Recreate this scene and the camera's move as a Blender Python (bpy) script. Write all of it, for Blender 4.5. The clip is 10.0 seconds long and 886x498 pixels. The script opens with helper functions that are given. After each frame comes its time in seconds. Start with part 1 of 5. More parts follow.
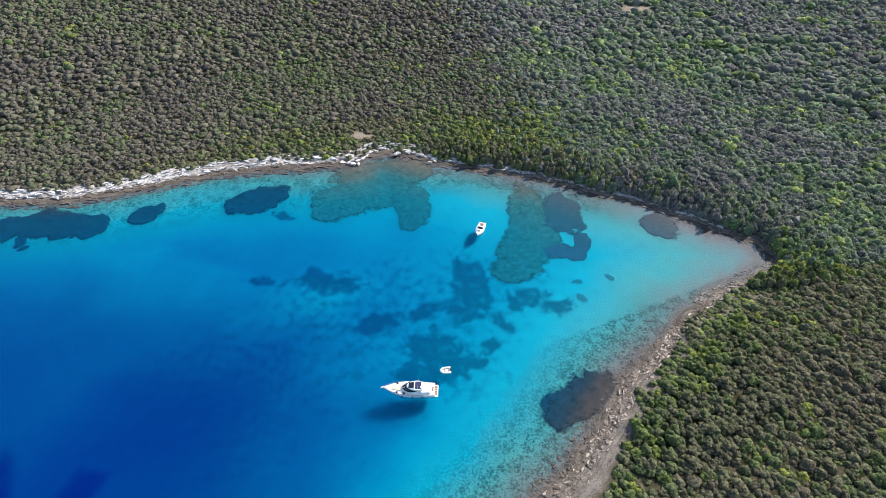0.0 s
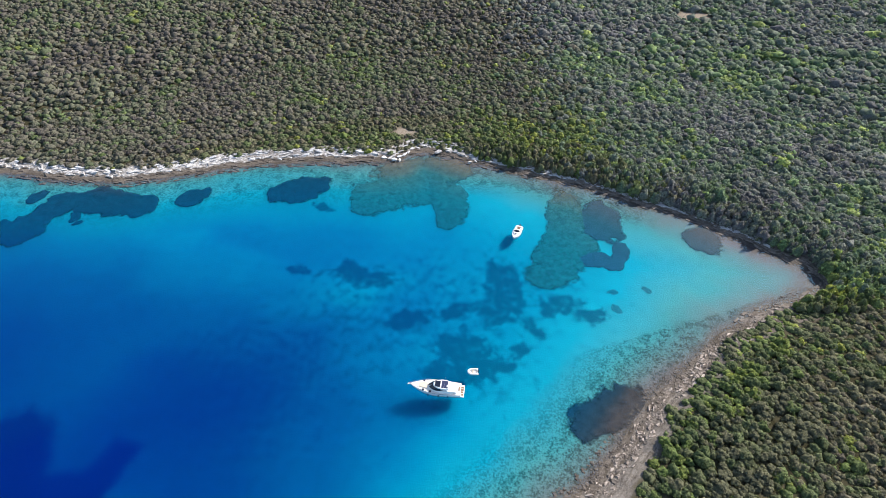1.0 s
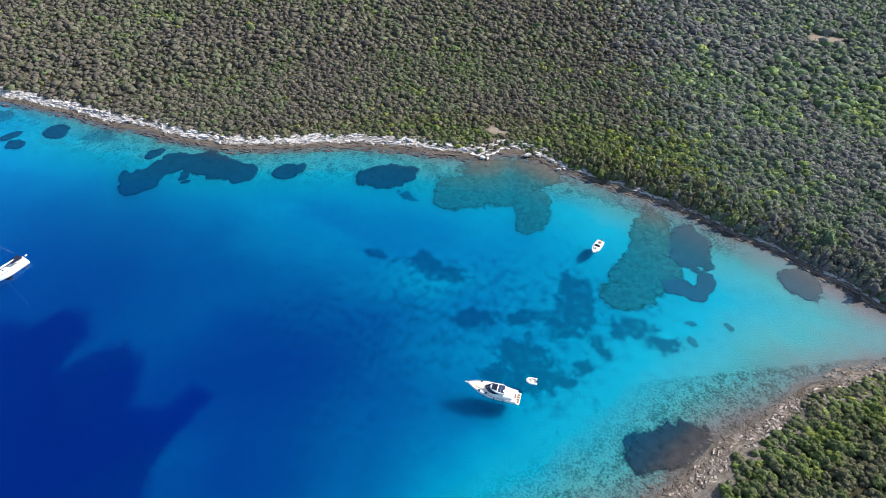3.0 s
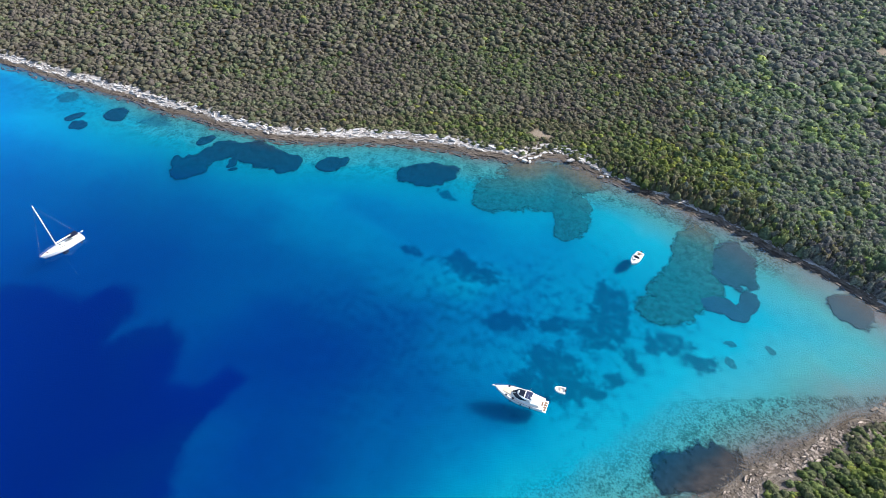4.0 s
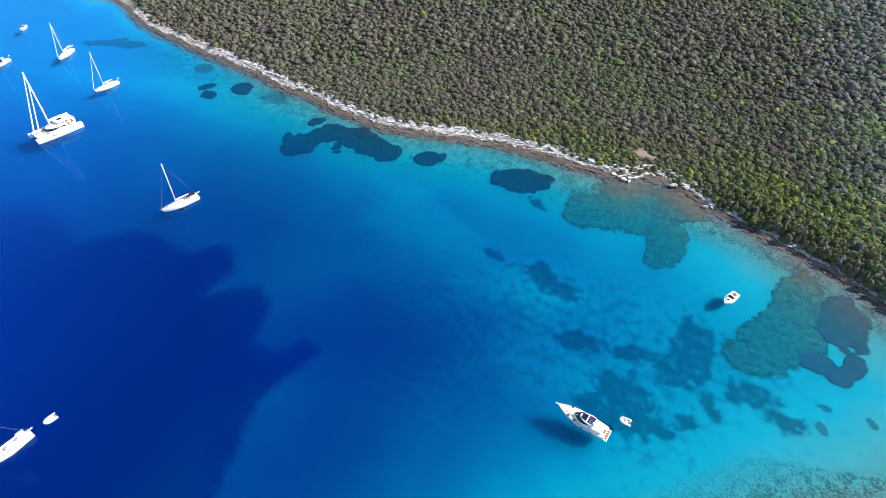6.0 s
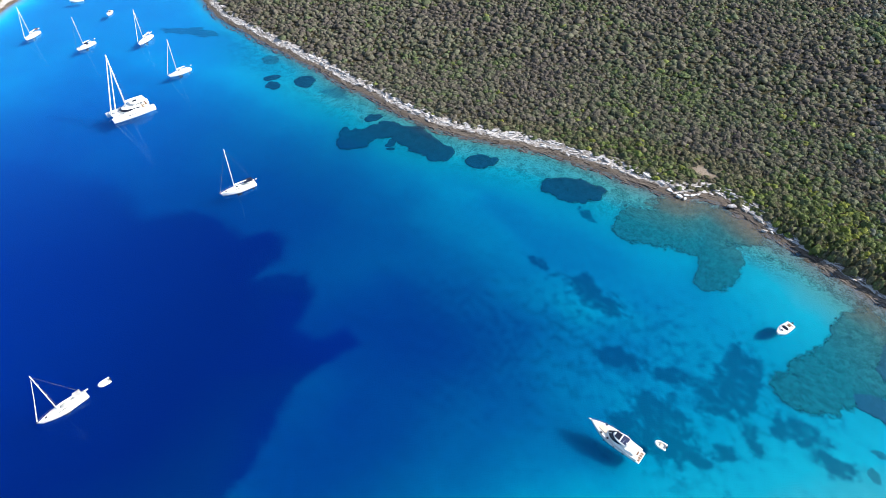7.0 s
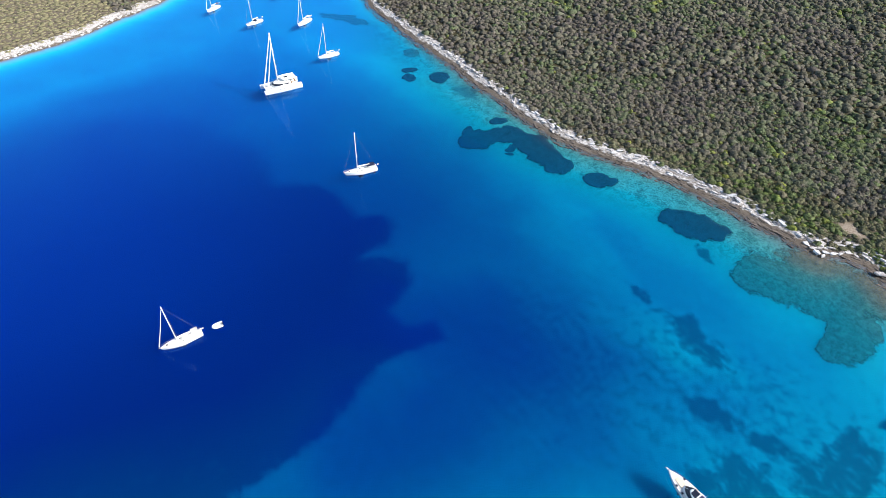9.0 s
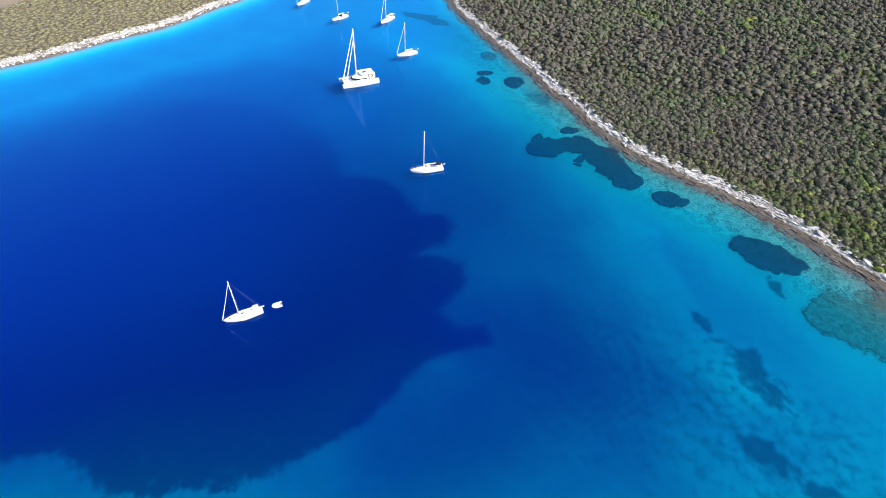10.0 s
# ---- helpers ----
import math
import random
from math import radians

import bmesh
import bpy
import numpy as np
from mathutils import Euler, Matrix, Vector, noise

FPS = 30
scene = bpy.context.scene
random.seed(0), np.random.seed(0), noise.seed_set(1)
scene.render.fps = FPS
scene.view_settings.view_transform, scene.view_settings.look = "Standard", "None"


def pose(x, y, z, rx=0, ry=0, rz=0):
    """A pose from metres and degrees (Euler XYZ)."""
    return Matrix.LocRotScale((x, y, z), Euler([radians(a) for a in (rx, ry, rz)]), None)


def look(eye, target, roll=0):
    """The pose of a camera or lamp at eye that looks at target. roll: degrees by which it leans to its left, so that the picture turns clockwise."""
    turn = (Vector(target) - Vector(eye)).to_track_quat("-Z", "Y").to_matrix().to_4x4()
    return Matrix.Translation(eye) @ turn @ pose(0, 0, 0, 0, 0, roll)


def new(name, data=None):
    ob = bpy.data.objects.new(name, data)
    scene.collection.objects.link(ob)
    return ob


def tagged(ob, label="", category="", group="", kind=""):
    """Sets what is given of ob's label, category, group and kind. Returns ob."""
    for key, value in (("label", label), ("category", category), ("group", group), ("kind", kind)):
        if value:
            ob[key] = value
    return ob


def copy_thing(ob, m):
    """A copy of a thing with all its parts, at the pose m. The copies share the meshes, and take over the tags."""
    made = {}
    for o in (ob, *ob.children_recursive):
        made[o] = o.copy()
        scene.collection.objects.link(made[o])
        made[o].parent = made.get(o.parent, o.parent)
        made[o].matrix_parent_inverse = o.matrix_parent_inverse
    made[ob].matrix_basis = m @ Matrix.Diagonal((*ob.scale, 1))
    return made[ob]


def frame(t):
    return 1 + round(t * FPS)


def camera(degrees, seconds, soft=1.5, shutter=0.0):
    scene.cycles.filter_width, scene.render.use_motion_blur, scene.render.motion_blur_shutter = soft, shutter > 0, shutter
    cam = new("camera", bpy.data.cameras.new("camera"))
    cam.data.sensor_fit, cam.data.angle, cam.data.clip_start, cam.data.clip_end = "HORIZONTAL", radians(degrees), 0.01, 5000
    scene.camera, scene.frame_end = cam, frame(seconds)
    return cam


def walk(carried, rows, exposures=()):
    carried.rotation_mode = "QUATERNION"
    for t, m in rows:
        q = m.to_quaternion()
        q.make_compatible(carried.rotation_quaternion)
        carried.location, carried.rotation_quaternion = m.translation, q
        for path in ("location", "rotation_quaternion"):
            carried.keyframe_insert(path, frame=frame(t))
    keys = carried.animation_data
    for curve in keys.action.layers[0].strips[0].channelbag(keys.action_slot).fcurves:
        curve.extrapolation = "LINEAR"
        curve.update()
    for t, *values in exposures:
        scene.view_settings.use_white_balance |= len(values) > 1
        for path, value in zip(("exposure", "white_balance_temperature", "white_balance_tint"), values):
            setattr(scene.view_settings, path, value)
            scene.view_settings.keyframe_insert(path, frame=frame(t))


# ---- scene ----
cam = camera(79.64, 10.0, soft=0.75)
# seconds, x, y, z, heading, pitch, roll
FLIGHT = (
    (0, 0.83, -0.53, 117.45, -0.70, -43.30, -0.49),
    (0.5, 0.67, -0.39, 117.60, 1.70, -43.36, -0.37),
    (1, 0.48, -0.24, 117.75, 4.35, -43.45, -0.20),
    (1.5, 0.28, -0.11, 117.89, 7.09, -43.54, -0.03),
    (2, 0.13, -0.07, 118.07, 9.89, -43.62, 0.10),
    (2.5, 0.04, -0.05, 118.32, 12.69, -43.74, 0.21),
    (4, -0.27, 0.31, 119.23, 20.69, -44.07, 0.19),
    (4.5, -0.37, 0.37, 119.55, 23.53, -44.12, 0.19),
    (5, -0.42, 0.37, 119.87, 26.50, -44.17, 0.21),
    (5.5, -0.47, 0.33, 120.18, 29.72, -44.19, 0.15),
    (7, -0.41, 0.09, 121.01, 39.66, -44.03, 0.16),
    (7.5, -0.46, 0.07, 121.22, 43.06, -43.99, 0.11),
    (8, -0.43, 0.04, 121.52, 46.81, -43.95, 0.09),
    (8.5, -0.28, 0.06, 121.93, 50.64, -43.90, 0.04),
    (9, -0.06, -0.00, 122.37, 54.83, -43.85, -0.07),
    (9.5, 0.23, -0.10, 122.81, 59.20, -43.79, -0.20),
    (10, 0.52, -0.14, 123.23, 63.46, -43.67, -0.29),
)


def flight_pose(x, y, z, yaw, pitch, roll):
    return pose(x, y, z, 90 + pitch, 0, yaw) @ pose(0, 0, 0, 0, 0, roll)


walk(cam, [(row[0], flight_pose(*row[1:])) for row in FLIGHT])

# ---- world, sun and exposure ----
SUN_TO = Vector((0.82, 0.57, 0.0)).normalized()
SUN_ELEVATION = radians(36)
sun_direction = Vector((SUN_TO.x * math.cos(SUN_ELEVATION), SUN_TO.y * math.cos(SUN_ELEVATION), math.sin(SUN_ELEVATION)))
world = bpy.data.worlds.new("world")
world.use_nodes = True
scene.world = world
sky = world.node_tree.nodes.new("ShaderNodeTexSky")
sky.sky_type = "NISHITA"
sky.sun_disc = False
sky.sun_elevation = SUN_ELEVATION
sky.sun_rotation = math.atan2(SUN_TO.x, SUN_TO.y)
sky.air_density, sky.dust_density, sky.ozone_density = 1.0, 1.0, 1.2
back = world.node_tree.nodes["Background"]
back.inputs["Strength"].default_value = 0.125
world.node_tree.links.new(sky.outputs["Color"], back.inputs["Color"])
sun_data = bpy.data.lights.new("sun", "SUN")
sun_data.energy = 4.6
sun_data.angle = radians(1.0)
sun_data.color = (1.0, 0.95, 0.87)
sun = new("sun", sun_data)
sun.matrix_world = look(sun_direction * 300, (0, 0, 0))
scene.view_settings.exposure = 0.8


# ---- material helpers ----
def material(name, roughness=0.6, metallic=0.0, specular=0.5):
    mat = bpy.data.materials.new(name)
    mat.use_nodes = True
    nodes = mat.node_tree.nodes
    shader = nodes["Principled BSDF"]
    shader.inputs["Roughness"].default_value = roughness
    shader.inputs["Metallic"].default_value = metallic
    shader.inputs["Specular IOR Level"].default_value = specular
    return mat, nodes, mat.node_tree.links, shader


def ramp_node(nodes, stops, smooth=False):
    node = nodes.new("ShaderNodeValToRGB")
    node.color_ramp.interpolation = "EASE" if smooth else "LINEAR"
    elements = node.color_ramp.elements
    while len(elements) < len(stops):
        elements.new(0.5)
    for element, (at, colour) in zip(elements, stops):
        element.position = at
        element.color = (*colour, 1.0)
    return node


def noise_node(nodes, links, vector, scale, detail=4.0, rough=0.55, distortion=0.0):
    node = nodes.new("ShaderNodeTexNoise")
    node.inputs["Scale"].default_value = scale
    node.inputs["Detail"].default_value = detail
    node.inputs["Roughness"].default_value = rough
    node.inputs["Distortion"].default_value = distortion
    links.new(vector, node.inputs["Vector"])
    return node.outputs["Fac"]


def mix_node(nodes, links, factor, first, second, blend="MIX"):
    node = nodes.new("ShaderNodeMix")
    node.data_type = "RGBA"
    node.blend_type = blend
    for value, socket in ((factor, node.inputs[0]), (first, node.inputs[6]), (second, node.inputs[7])):
        if isinstance(value, bpy.types.NodeSocket):
            links.new(value, socket)
        elif isinstance(value, tuple):
            socket.default_value = (*value, 1.0)
        else:
            socket.default_value = value
    return node.outputs[2]


def math_node(nodes, links, operation, first, second=0.0, third=0.0, clamp=False):
    node = nodes.new("ShaderNodeMath")
    node.operation = operation
    node.use_clamp = clamp
    for value, socket in zip((first, second, third), node.inputs):
        if isinstance(value, bpy.types.NodeSocket):
            links.new(value, socket)
        else:
            socket.default_value = value
    return node.outputs[0]


def step_node(nodes, links, value, low, high, smooth=True):
    node = nodes.new("ShaderNodeMapRange")
    node.interpolation_type = "SMOOTHSTEP" if smooth else "LINEAR"
    node.inputs["From Min"].default_value = low
    node.inputs["From Max"].default_value = high
    links.new(value, node.inputs["Value"])
    return node.outputs["Result"]


def attribute_node(nodes, name):
    node = nodes.new("ShaderNodeAttribute")
    node.attribute_name = name
    return node.outputs["Fac"]


def bump_node(nodes, links, height, shader, strength, distance):
    node = nodes.new("ShaderNodeBump")
    node.inputs["Strength"].default_value = strength
    node.inputs["Distance"].default_value = distance
    links.new(height, node.inputs["Height"])
    links.new(node.outputs["Normal"], shader.inputs["Normal"])


# What sand and seagrass look like through the sea, its tint put into their colours, by depth in metres / 12.
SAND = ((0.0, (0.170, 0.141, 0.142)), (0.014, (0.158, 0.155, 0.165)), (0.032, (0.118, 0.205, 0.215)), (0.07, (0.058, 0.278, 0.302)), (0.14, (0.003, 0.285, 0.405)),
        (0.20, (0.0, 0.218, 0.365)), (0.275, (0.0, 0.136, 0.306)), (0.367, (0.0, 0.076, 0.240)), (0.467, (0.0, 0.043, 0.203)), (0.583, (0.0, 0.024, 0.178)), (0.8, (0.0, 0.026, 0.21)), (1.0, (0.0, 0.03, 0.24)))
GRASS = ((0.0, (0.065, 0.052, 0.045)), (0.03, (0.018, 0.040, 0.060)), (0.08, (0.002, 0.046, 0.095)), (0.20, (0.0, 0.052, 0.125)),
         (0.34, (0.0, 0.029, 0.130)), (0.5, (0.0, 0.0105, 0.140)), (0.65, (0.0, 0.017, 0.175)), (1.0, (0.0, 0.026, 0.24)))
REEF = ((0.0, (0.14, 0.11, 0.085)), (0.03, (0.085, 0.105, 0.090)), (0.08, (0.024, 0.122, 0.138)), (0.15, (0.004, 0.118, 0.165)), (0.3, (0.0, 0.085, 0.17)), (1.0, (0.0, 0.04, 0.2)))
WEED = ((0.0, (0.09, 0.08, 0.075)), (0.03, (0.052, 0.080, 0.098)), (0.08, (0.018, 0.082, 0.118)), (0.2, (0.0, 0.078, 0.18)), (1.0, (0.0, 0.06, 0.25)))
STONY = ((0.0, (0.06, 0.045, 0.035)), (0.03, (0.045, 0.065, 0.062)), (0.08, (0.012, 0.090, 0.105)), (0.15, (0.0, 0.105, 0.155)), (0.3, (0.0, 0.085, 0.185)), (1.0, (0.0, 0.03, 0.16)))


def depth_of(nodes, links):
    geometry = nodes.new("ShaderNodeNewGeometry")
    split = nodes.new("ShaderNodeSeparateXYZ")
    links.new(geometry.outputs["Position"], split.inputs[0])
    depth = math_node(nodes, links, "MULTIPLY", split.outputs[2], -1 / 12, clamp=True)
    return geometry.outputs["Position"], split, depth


def sea_sand(nodes, links, position, depth):
    broad = noise_node(nodes, links, position, 0.05, 5)
    middle = noise_node(nodes, links, position, 0.35, 6, 0.65)
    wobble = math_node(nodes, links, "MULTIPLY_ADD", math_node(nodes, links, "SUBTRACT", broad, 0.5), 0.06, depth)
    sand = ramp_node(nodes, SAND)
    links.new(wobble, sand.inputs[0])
    shade = mix_node(nodes, links, step_node(nodes, links, middle, 0.3, 0.7), (0.72, 0.72, 0.72), (1.15, 1.15, 1.15))
    return mix_node(nodes, links, 0.22, sand.outputs[0], shade, "MULTIPLY"), middle


def ground_material():
    mat, nodes, links, shader = material("ground", 0.9, specular=0.0)
    position, split, depth = depth_of(nodes, links)
    coast, meadow, shelf = (attribute_node(nodes, n) for n in ("coast", "meadow", "shelf"))
    fine = noise_node(nodes, links, position, 2.1, 5, 0.7)
    # sea bed
    sand_colour, middle = sea_sand(nodes, links, position, depth)
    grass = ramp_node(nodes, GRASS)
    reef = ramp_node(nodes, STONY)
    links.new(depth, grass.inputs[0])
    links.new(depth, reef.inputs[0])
    cobble = noise_node(nodes, links, position, 1.7, 7, 0.75, 0.3)
    stones = math_node(nodes, links, "MULTIPLY", step_node(nodes, links, math_node(nodes, links, "ADD", cobble, math_node(nodes, links, "MULTIPLY", middle, 0.5)), 0.66, 0.86), shelf)
    bed = mix_node(nodes, links, math_node(nodes, links, "MULTIPLY", stones, 0.95), sand_colour, reef.outputs[0])
    cover = attribute_node(nodes, "cover")
    clumps = noise_node(nodes, links, position, 0.36, 6, 0.64, 0.1)
    # fine edges are lost to sight in deep water
    crisp = math_node(nodes, links, "MULTIPLY_ADD", step_node(nodes, links, depth, 0.30, 0.56), -0.75, 1.0)
    fray = math_node(nodes, links, "MULTIPLY_ADD", math_node(nodes, links, "SUBTRACT", clumps, 0.5), 2.3, math_node(nodes, links, "MULTIPLY", math_node(nodes, links, "SUBTRACT", fine, 0.5), 0.5))
    frayed = math_node(nodes, links, "MULTIPLY_ADD", fray, crisp, meadow)
    ragged = math_node(nodes, links, "MULTIPLY", step_node(nodes, links, frayed, 0.15, 0.95), cover)
    bed = mix_node(nodes, links, ragged, bed, grass.outputs[0])
    # blue reflected and scattered by the far water, put into the bed colour
    bed = mix_node(nodes, links, attribute_node(nodes, "far_blue"), bed, mix_node(nodes, links, 1.0, bed, (1.0, 1.2, 1.5), "MULTIPLY"))
    # shore
    cracks = nodes.new("ShaderNodeTexVoronoi")
    cracks.feature = "DISTANCE_TO_EDGE"
    cracks.inputs["Scale"].default_value = 0.55
    bend = nodes.new("ShaderNodeVectorMath")
    bend.operation = "MULTIPLY_ADD"
    bend.inputs[1].default_value = (3.0, 3.0, 3.0)
    links.new(noise_node(nodes, links, position, 0.6, 4, 0.7).node.outputs["Color"], bend.inputs[0])
    links.new(position, bend.inputs[2])
    links.new(bend.outputs[0], cracks.inputs["Vector"])
    crack = step_node(nodes, links, cracks.outputs["Distance"], 0.0, 0.12)
    lime = ramp_node(nodes, ((0.3, (0.26, 0.23, 0.21)), (0.5, (0.52, 0.49, 0.475)), (0.66, (0.76, 0.73, 0.71))))
    links.new(math_node(nodes, links, "MULTIPLY_ADD", fine, 0.6, math_node(nodes, links, "MULTIPLY", middle, 0.4)), lime.inputs[0])
    lime_colour = mix_node(nodes, links, crack, (0.22, 0.195, 0.17), lime.outputs[0])
    # strata: ledges that run along the shore
    layers = nodes.new("ShaderNodeCombineXYZ")
    links.new(math_node(nodes, links, "MULTIPLY", split.outputs[0], 0.16), layers.inputs[0])
    links.new(math_node(nodes, links, "MULTIPLY", split.outputs[1], 0.16), layers.inputs[1])
    links.new(coast, layers.inputs[2])
    strata = noise_node(nodes, links, layers.outputs[0], 1.15, 6, 0.72, 0.4)
    lime_colour = mix_node(nodes, links, step_node(nodes, links, strata, 0.32, 0.47), (0.20, 0.175, 0.155), lime_colour)
    wet = ramp_node(nodes, ((0.36, (0.045, 0.036, 0.029)), (0.5, (0.128, 0.106, 0.087)), (0.64, (0.23, 0.197, 0.17))))
    links.new(math_node(nodes, links, "MULTIPLY_ADD", fine, 0.35, math_node(nodes, links, "MULTIPLY", strata, 0.65)), wet.inputs[0])
    soil = ramp_node(nodes, ((0.35, (0.035, 0.032, 0.018)), (0.5, (0.055, 0.050, 0.030)), (0.7, (0.10, 0.085, 0.055))))
    links.new(middle, soil.inputs[0])
    edge = math_node(nodes, links, "MULTIPLY_ADD", math_node(nodes, links, "SUBTRACT", middle, 0.5), 4.0, math_node(nodes, links, "MULTIPLY_ADD", math_node(nodes, links, "SUBTRACT", strata, 0.5), 4.0, coast))
    bright = attribute_node(nodes, "limestone")
    dry = mix_node(nodes, links, math_node(nodes, links, "MULTIPLY", step_node(nodes, links, edge, 2.4, 3.2), bright), wet.outputs[0], lime_colour)
    land = mix_node(nodes, links, step_node(nodes, links, edge, 7.0, 9.0), dry, soil.outputs[0])
    earth = ramp_node(nodes, ((0.35, (0.16, 0.12, 0.085)), (0.65, (0.34, 0.29, 0.24))))
    links.new(fine, earth.inputs[0])
    land = mix_node(nodes, links, attribute_node(nodes, "bare"), land, earth.outputs[0])
    shown = mix_node(nodes, links, step_node(nodes, links, split.outputs[2], -0.30, 0.02), bed, land)
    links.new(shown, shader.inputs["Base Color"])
    # light spreads sideways in deep water and blurs what falls on the bed
    shader.subsurface_method = "BURLEY"
    shader.inputs["Subsurface Radius"].default_value = (1.0, 1.0, 1.0)
    links.new(step_node(nodes, links, depth, 0.06, 0.2), shader.inputs["Subsurface Weight"])
    links.new(math_node(nodes, links, "MULTIPLY", math_node(nodes, links, "POWER", depth, 3.0), 420.0), shader.inputs["Subsurface Scale"])
    bump_node(nodes, links, fine, shader, 0.6, 0.25)
    return mat


def bed_material(name, stops, spread, thick=1.0):
    mat, nodes, links, shader = material(name, 0.95, specular=0.0)
    position, split, depth = depth_of(nodes, links)
    colour = ramp_node(nodes, stops)
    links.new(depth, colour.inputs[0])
    fine = noise_node(nodes, links, position, 2.0, 8, 0.85)
    blotch = noise_node(nodes, links, position, 0.55, 5, 0.7)
    tone = step_node(nodes, links, math_node(nodes, links, "MULTIPLY_ADD", fine, 0.68, math_node(nodes, links, "MULTIPLY", blotch, 0.32)), 0.40, 0.60)
    shown = mix_node(nodes, links, spread, colour.outputs[0], mix_node(nodes, links, tone, (0.48, 0.51, 0.55), (1.5, 1.46, 1.42)), "MULTIPLY")
    clumps = noise_node(nodes, links, position, 0.6, 6, 0.66, 0.5)
    frayed = math_node(nodes, links, "MULTIPLY_ADD", math_node(nodes, links, "SUBTRACT", clumps, 0.5), 1.3, attribute_node(nodes, "edge"))
    links.new(shown, shader.inputs["Base Color"])
    bump_node(nodes, links, fine, shader, 0.4, 0.3)
    # the growth thins out towards its rim
    clear = nodes.new("ShaderNodeBsdfTransparent")
    mixed = nodes.new("ShaderNodeMixShader")
    links.new(math_node(nodes, links, "MULTIPLY", step_node(nodes, links, frayed, 0.28, 0.80), thick), mixed.inputs[0])
    links.new(clear.outputs[0], mixed.inputs[1])
    links.new(shader.outputs[0], mixed.inputs[2])
    links.new(mixed.outputs[0], nodes["Material Output"].inputs["Surface"])
    return mat


def water_material():
    mat = bpy.data.materials.new("sea_water")
    mat.use_nodes = True
    nodes, links = mat.node_tree.nodes, mat.node_tree.links
    nodes.remove(nodes["Principled BSDF"])
    geometry = nodes.new("ShaderNodeNewGeometry")
    clear = nodes.new("ShaderNodeBsdfTransparent")
    clear.inputs[0].default_value = (0.97, 0.99, 1.0, 1)
    gloss = nodes.new("ShaderNodeBsdfGlossy")
    gloss.inputs["Roughness"].default_value = 0.08
    gloss.inputs["Color"].default_value = (0.30, 0.68, 1.0, 1)
    fresnel = nodes.new("ShaderNodeFresnel")
    fresnel.inputs["IOR"].default_value = 1.333
    ripple = noise_node(nodes, links, geometry.outputs["Position"], 1.1, 4, 0.6)
    swell = noise_node(nodes, links, geometry.outputs["Position"], 0.25, 3, 0.5)
    bump = nodes.new("ShaderNodeBump")
    bump.inputs["Strength"].default_value = 0.17
    bump.inputs["Distance"].default_value = 0.12
    links.new(math_node(nodes, links, "MULTIPLY_ADD", swell, 1.6, ripple), bump.inputs["Height"])
    links.new(bump.outputs[0], gloss.inputs["Normal"])
    links.new(bump.outputs[0], fresnel.inputs["Normal"])
    mixed = nodes.new("ShaderNodeMixShader")
    links.new(fresnel.outputs[0], mixed.inputs[0])
    links.new(clear.outputs[0], mixed.inputs[1])
    links.new(gloss.outputs[0], mixed.inputs[2])
    links.new(mixed.outputs[0], nodes["Material Output"].inputs["Surface"])
    return mat


def leaf_material(name, tone, low=0.72, high=1.34):
    mat, nodes, links, shader = material(name, 0.8, specular=0.08)
    geometry = nodes.new("ShaderNodeNewGeometry")
    tint = attribute_node(nodes, "tint")
    colour = ramp_node(nodes, ((0.0, (0.122, 0.110, 0.074)), (0.22, (0.152, 0.143, 0.084)), (0.42, (0.142, 0.148, 0.078)),
                               (0.62, (0.118, 0.147, 0.062)), (0.85, (0.135, 0.182, 0.052)), (1.0, (0.240, 0.268, 0.060))))
    links.new(tint, colour.inputs[0])
    island = geometry.outputs["Random Per Island"]
    shown = mix_node(nodes, links, 1.0, colour.outputs[0], mix_node(nodes, links, island, tuple(low * c for c in tone), tuple(high * c for c in tone)), "MULTIPLY")
    # sprays of leaves: mottled tones, with lit tips and shaded hollows put into the colour
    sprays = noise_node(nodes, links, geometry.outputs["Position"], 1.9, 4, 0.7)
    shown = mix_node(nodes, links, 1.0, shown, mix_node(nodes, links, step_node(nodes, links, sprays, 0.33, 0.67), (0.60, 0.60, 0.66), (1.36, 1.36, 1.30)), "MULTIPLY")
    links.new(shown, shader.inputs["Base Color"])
    bump_node(nodes, links, sprays, shader, 0.7, 0.4)
    thin = nodes.new("ShaderNodeBsdfTranslucent")
    links.new(mix_node(nodes, links, 1.0, shown, (1.25, 1.3, 0.9), "MULTIPLY"), thin.inputs["Color"])
    both = nodes.new("ShaderNodeMixShader")
    both.inputs[0].default_value = 0.32
    links.new(shader.outputs[0], both.inputs[1])
    links.new(thin.outputs[0], both.inputs[2])
    links.new(both.outputs[0], nodes["Material Output"].inputs["Surface"])
    return mat


def rock_material(name, dark, pale):
    mat, nodes, links, shader = material(name, 0.9, specular=0.2)
    geometry = nodes.new("ShaderNodeNewGeometry")
    info = nodes.new("ShaderNodeObjectInfo")
    fine = noise_node(nodes, links, geometry.outputs["Position"], 2.2, 6, 0.7)
    broad = noise_node(nodes, links, geometry.outputs["Position"], 0.5, 3)
    value = math_node(nodes, links, "MULTIPLY_ADD", fine, 0.6, math_node(nodes, links, "MULTIPLY", broad, 0.4))
    value = math_node(nodes, links, "MULTIPLY_ADD", math_node(nodes, links, "SUBTRACT", info.outputs["Random"], 0.5), 0.14, value)
    colour = ramp_node(nodes, ((0.36, dark), (0.57, pale)))
    links.new(value, colour.inputs[0])
    links.new(colour.outputs[0], shader.inputs["Base Color"])
    bump_node(nodes, links, fine, shader, 0.6, 0.12)
    return mat


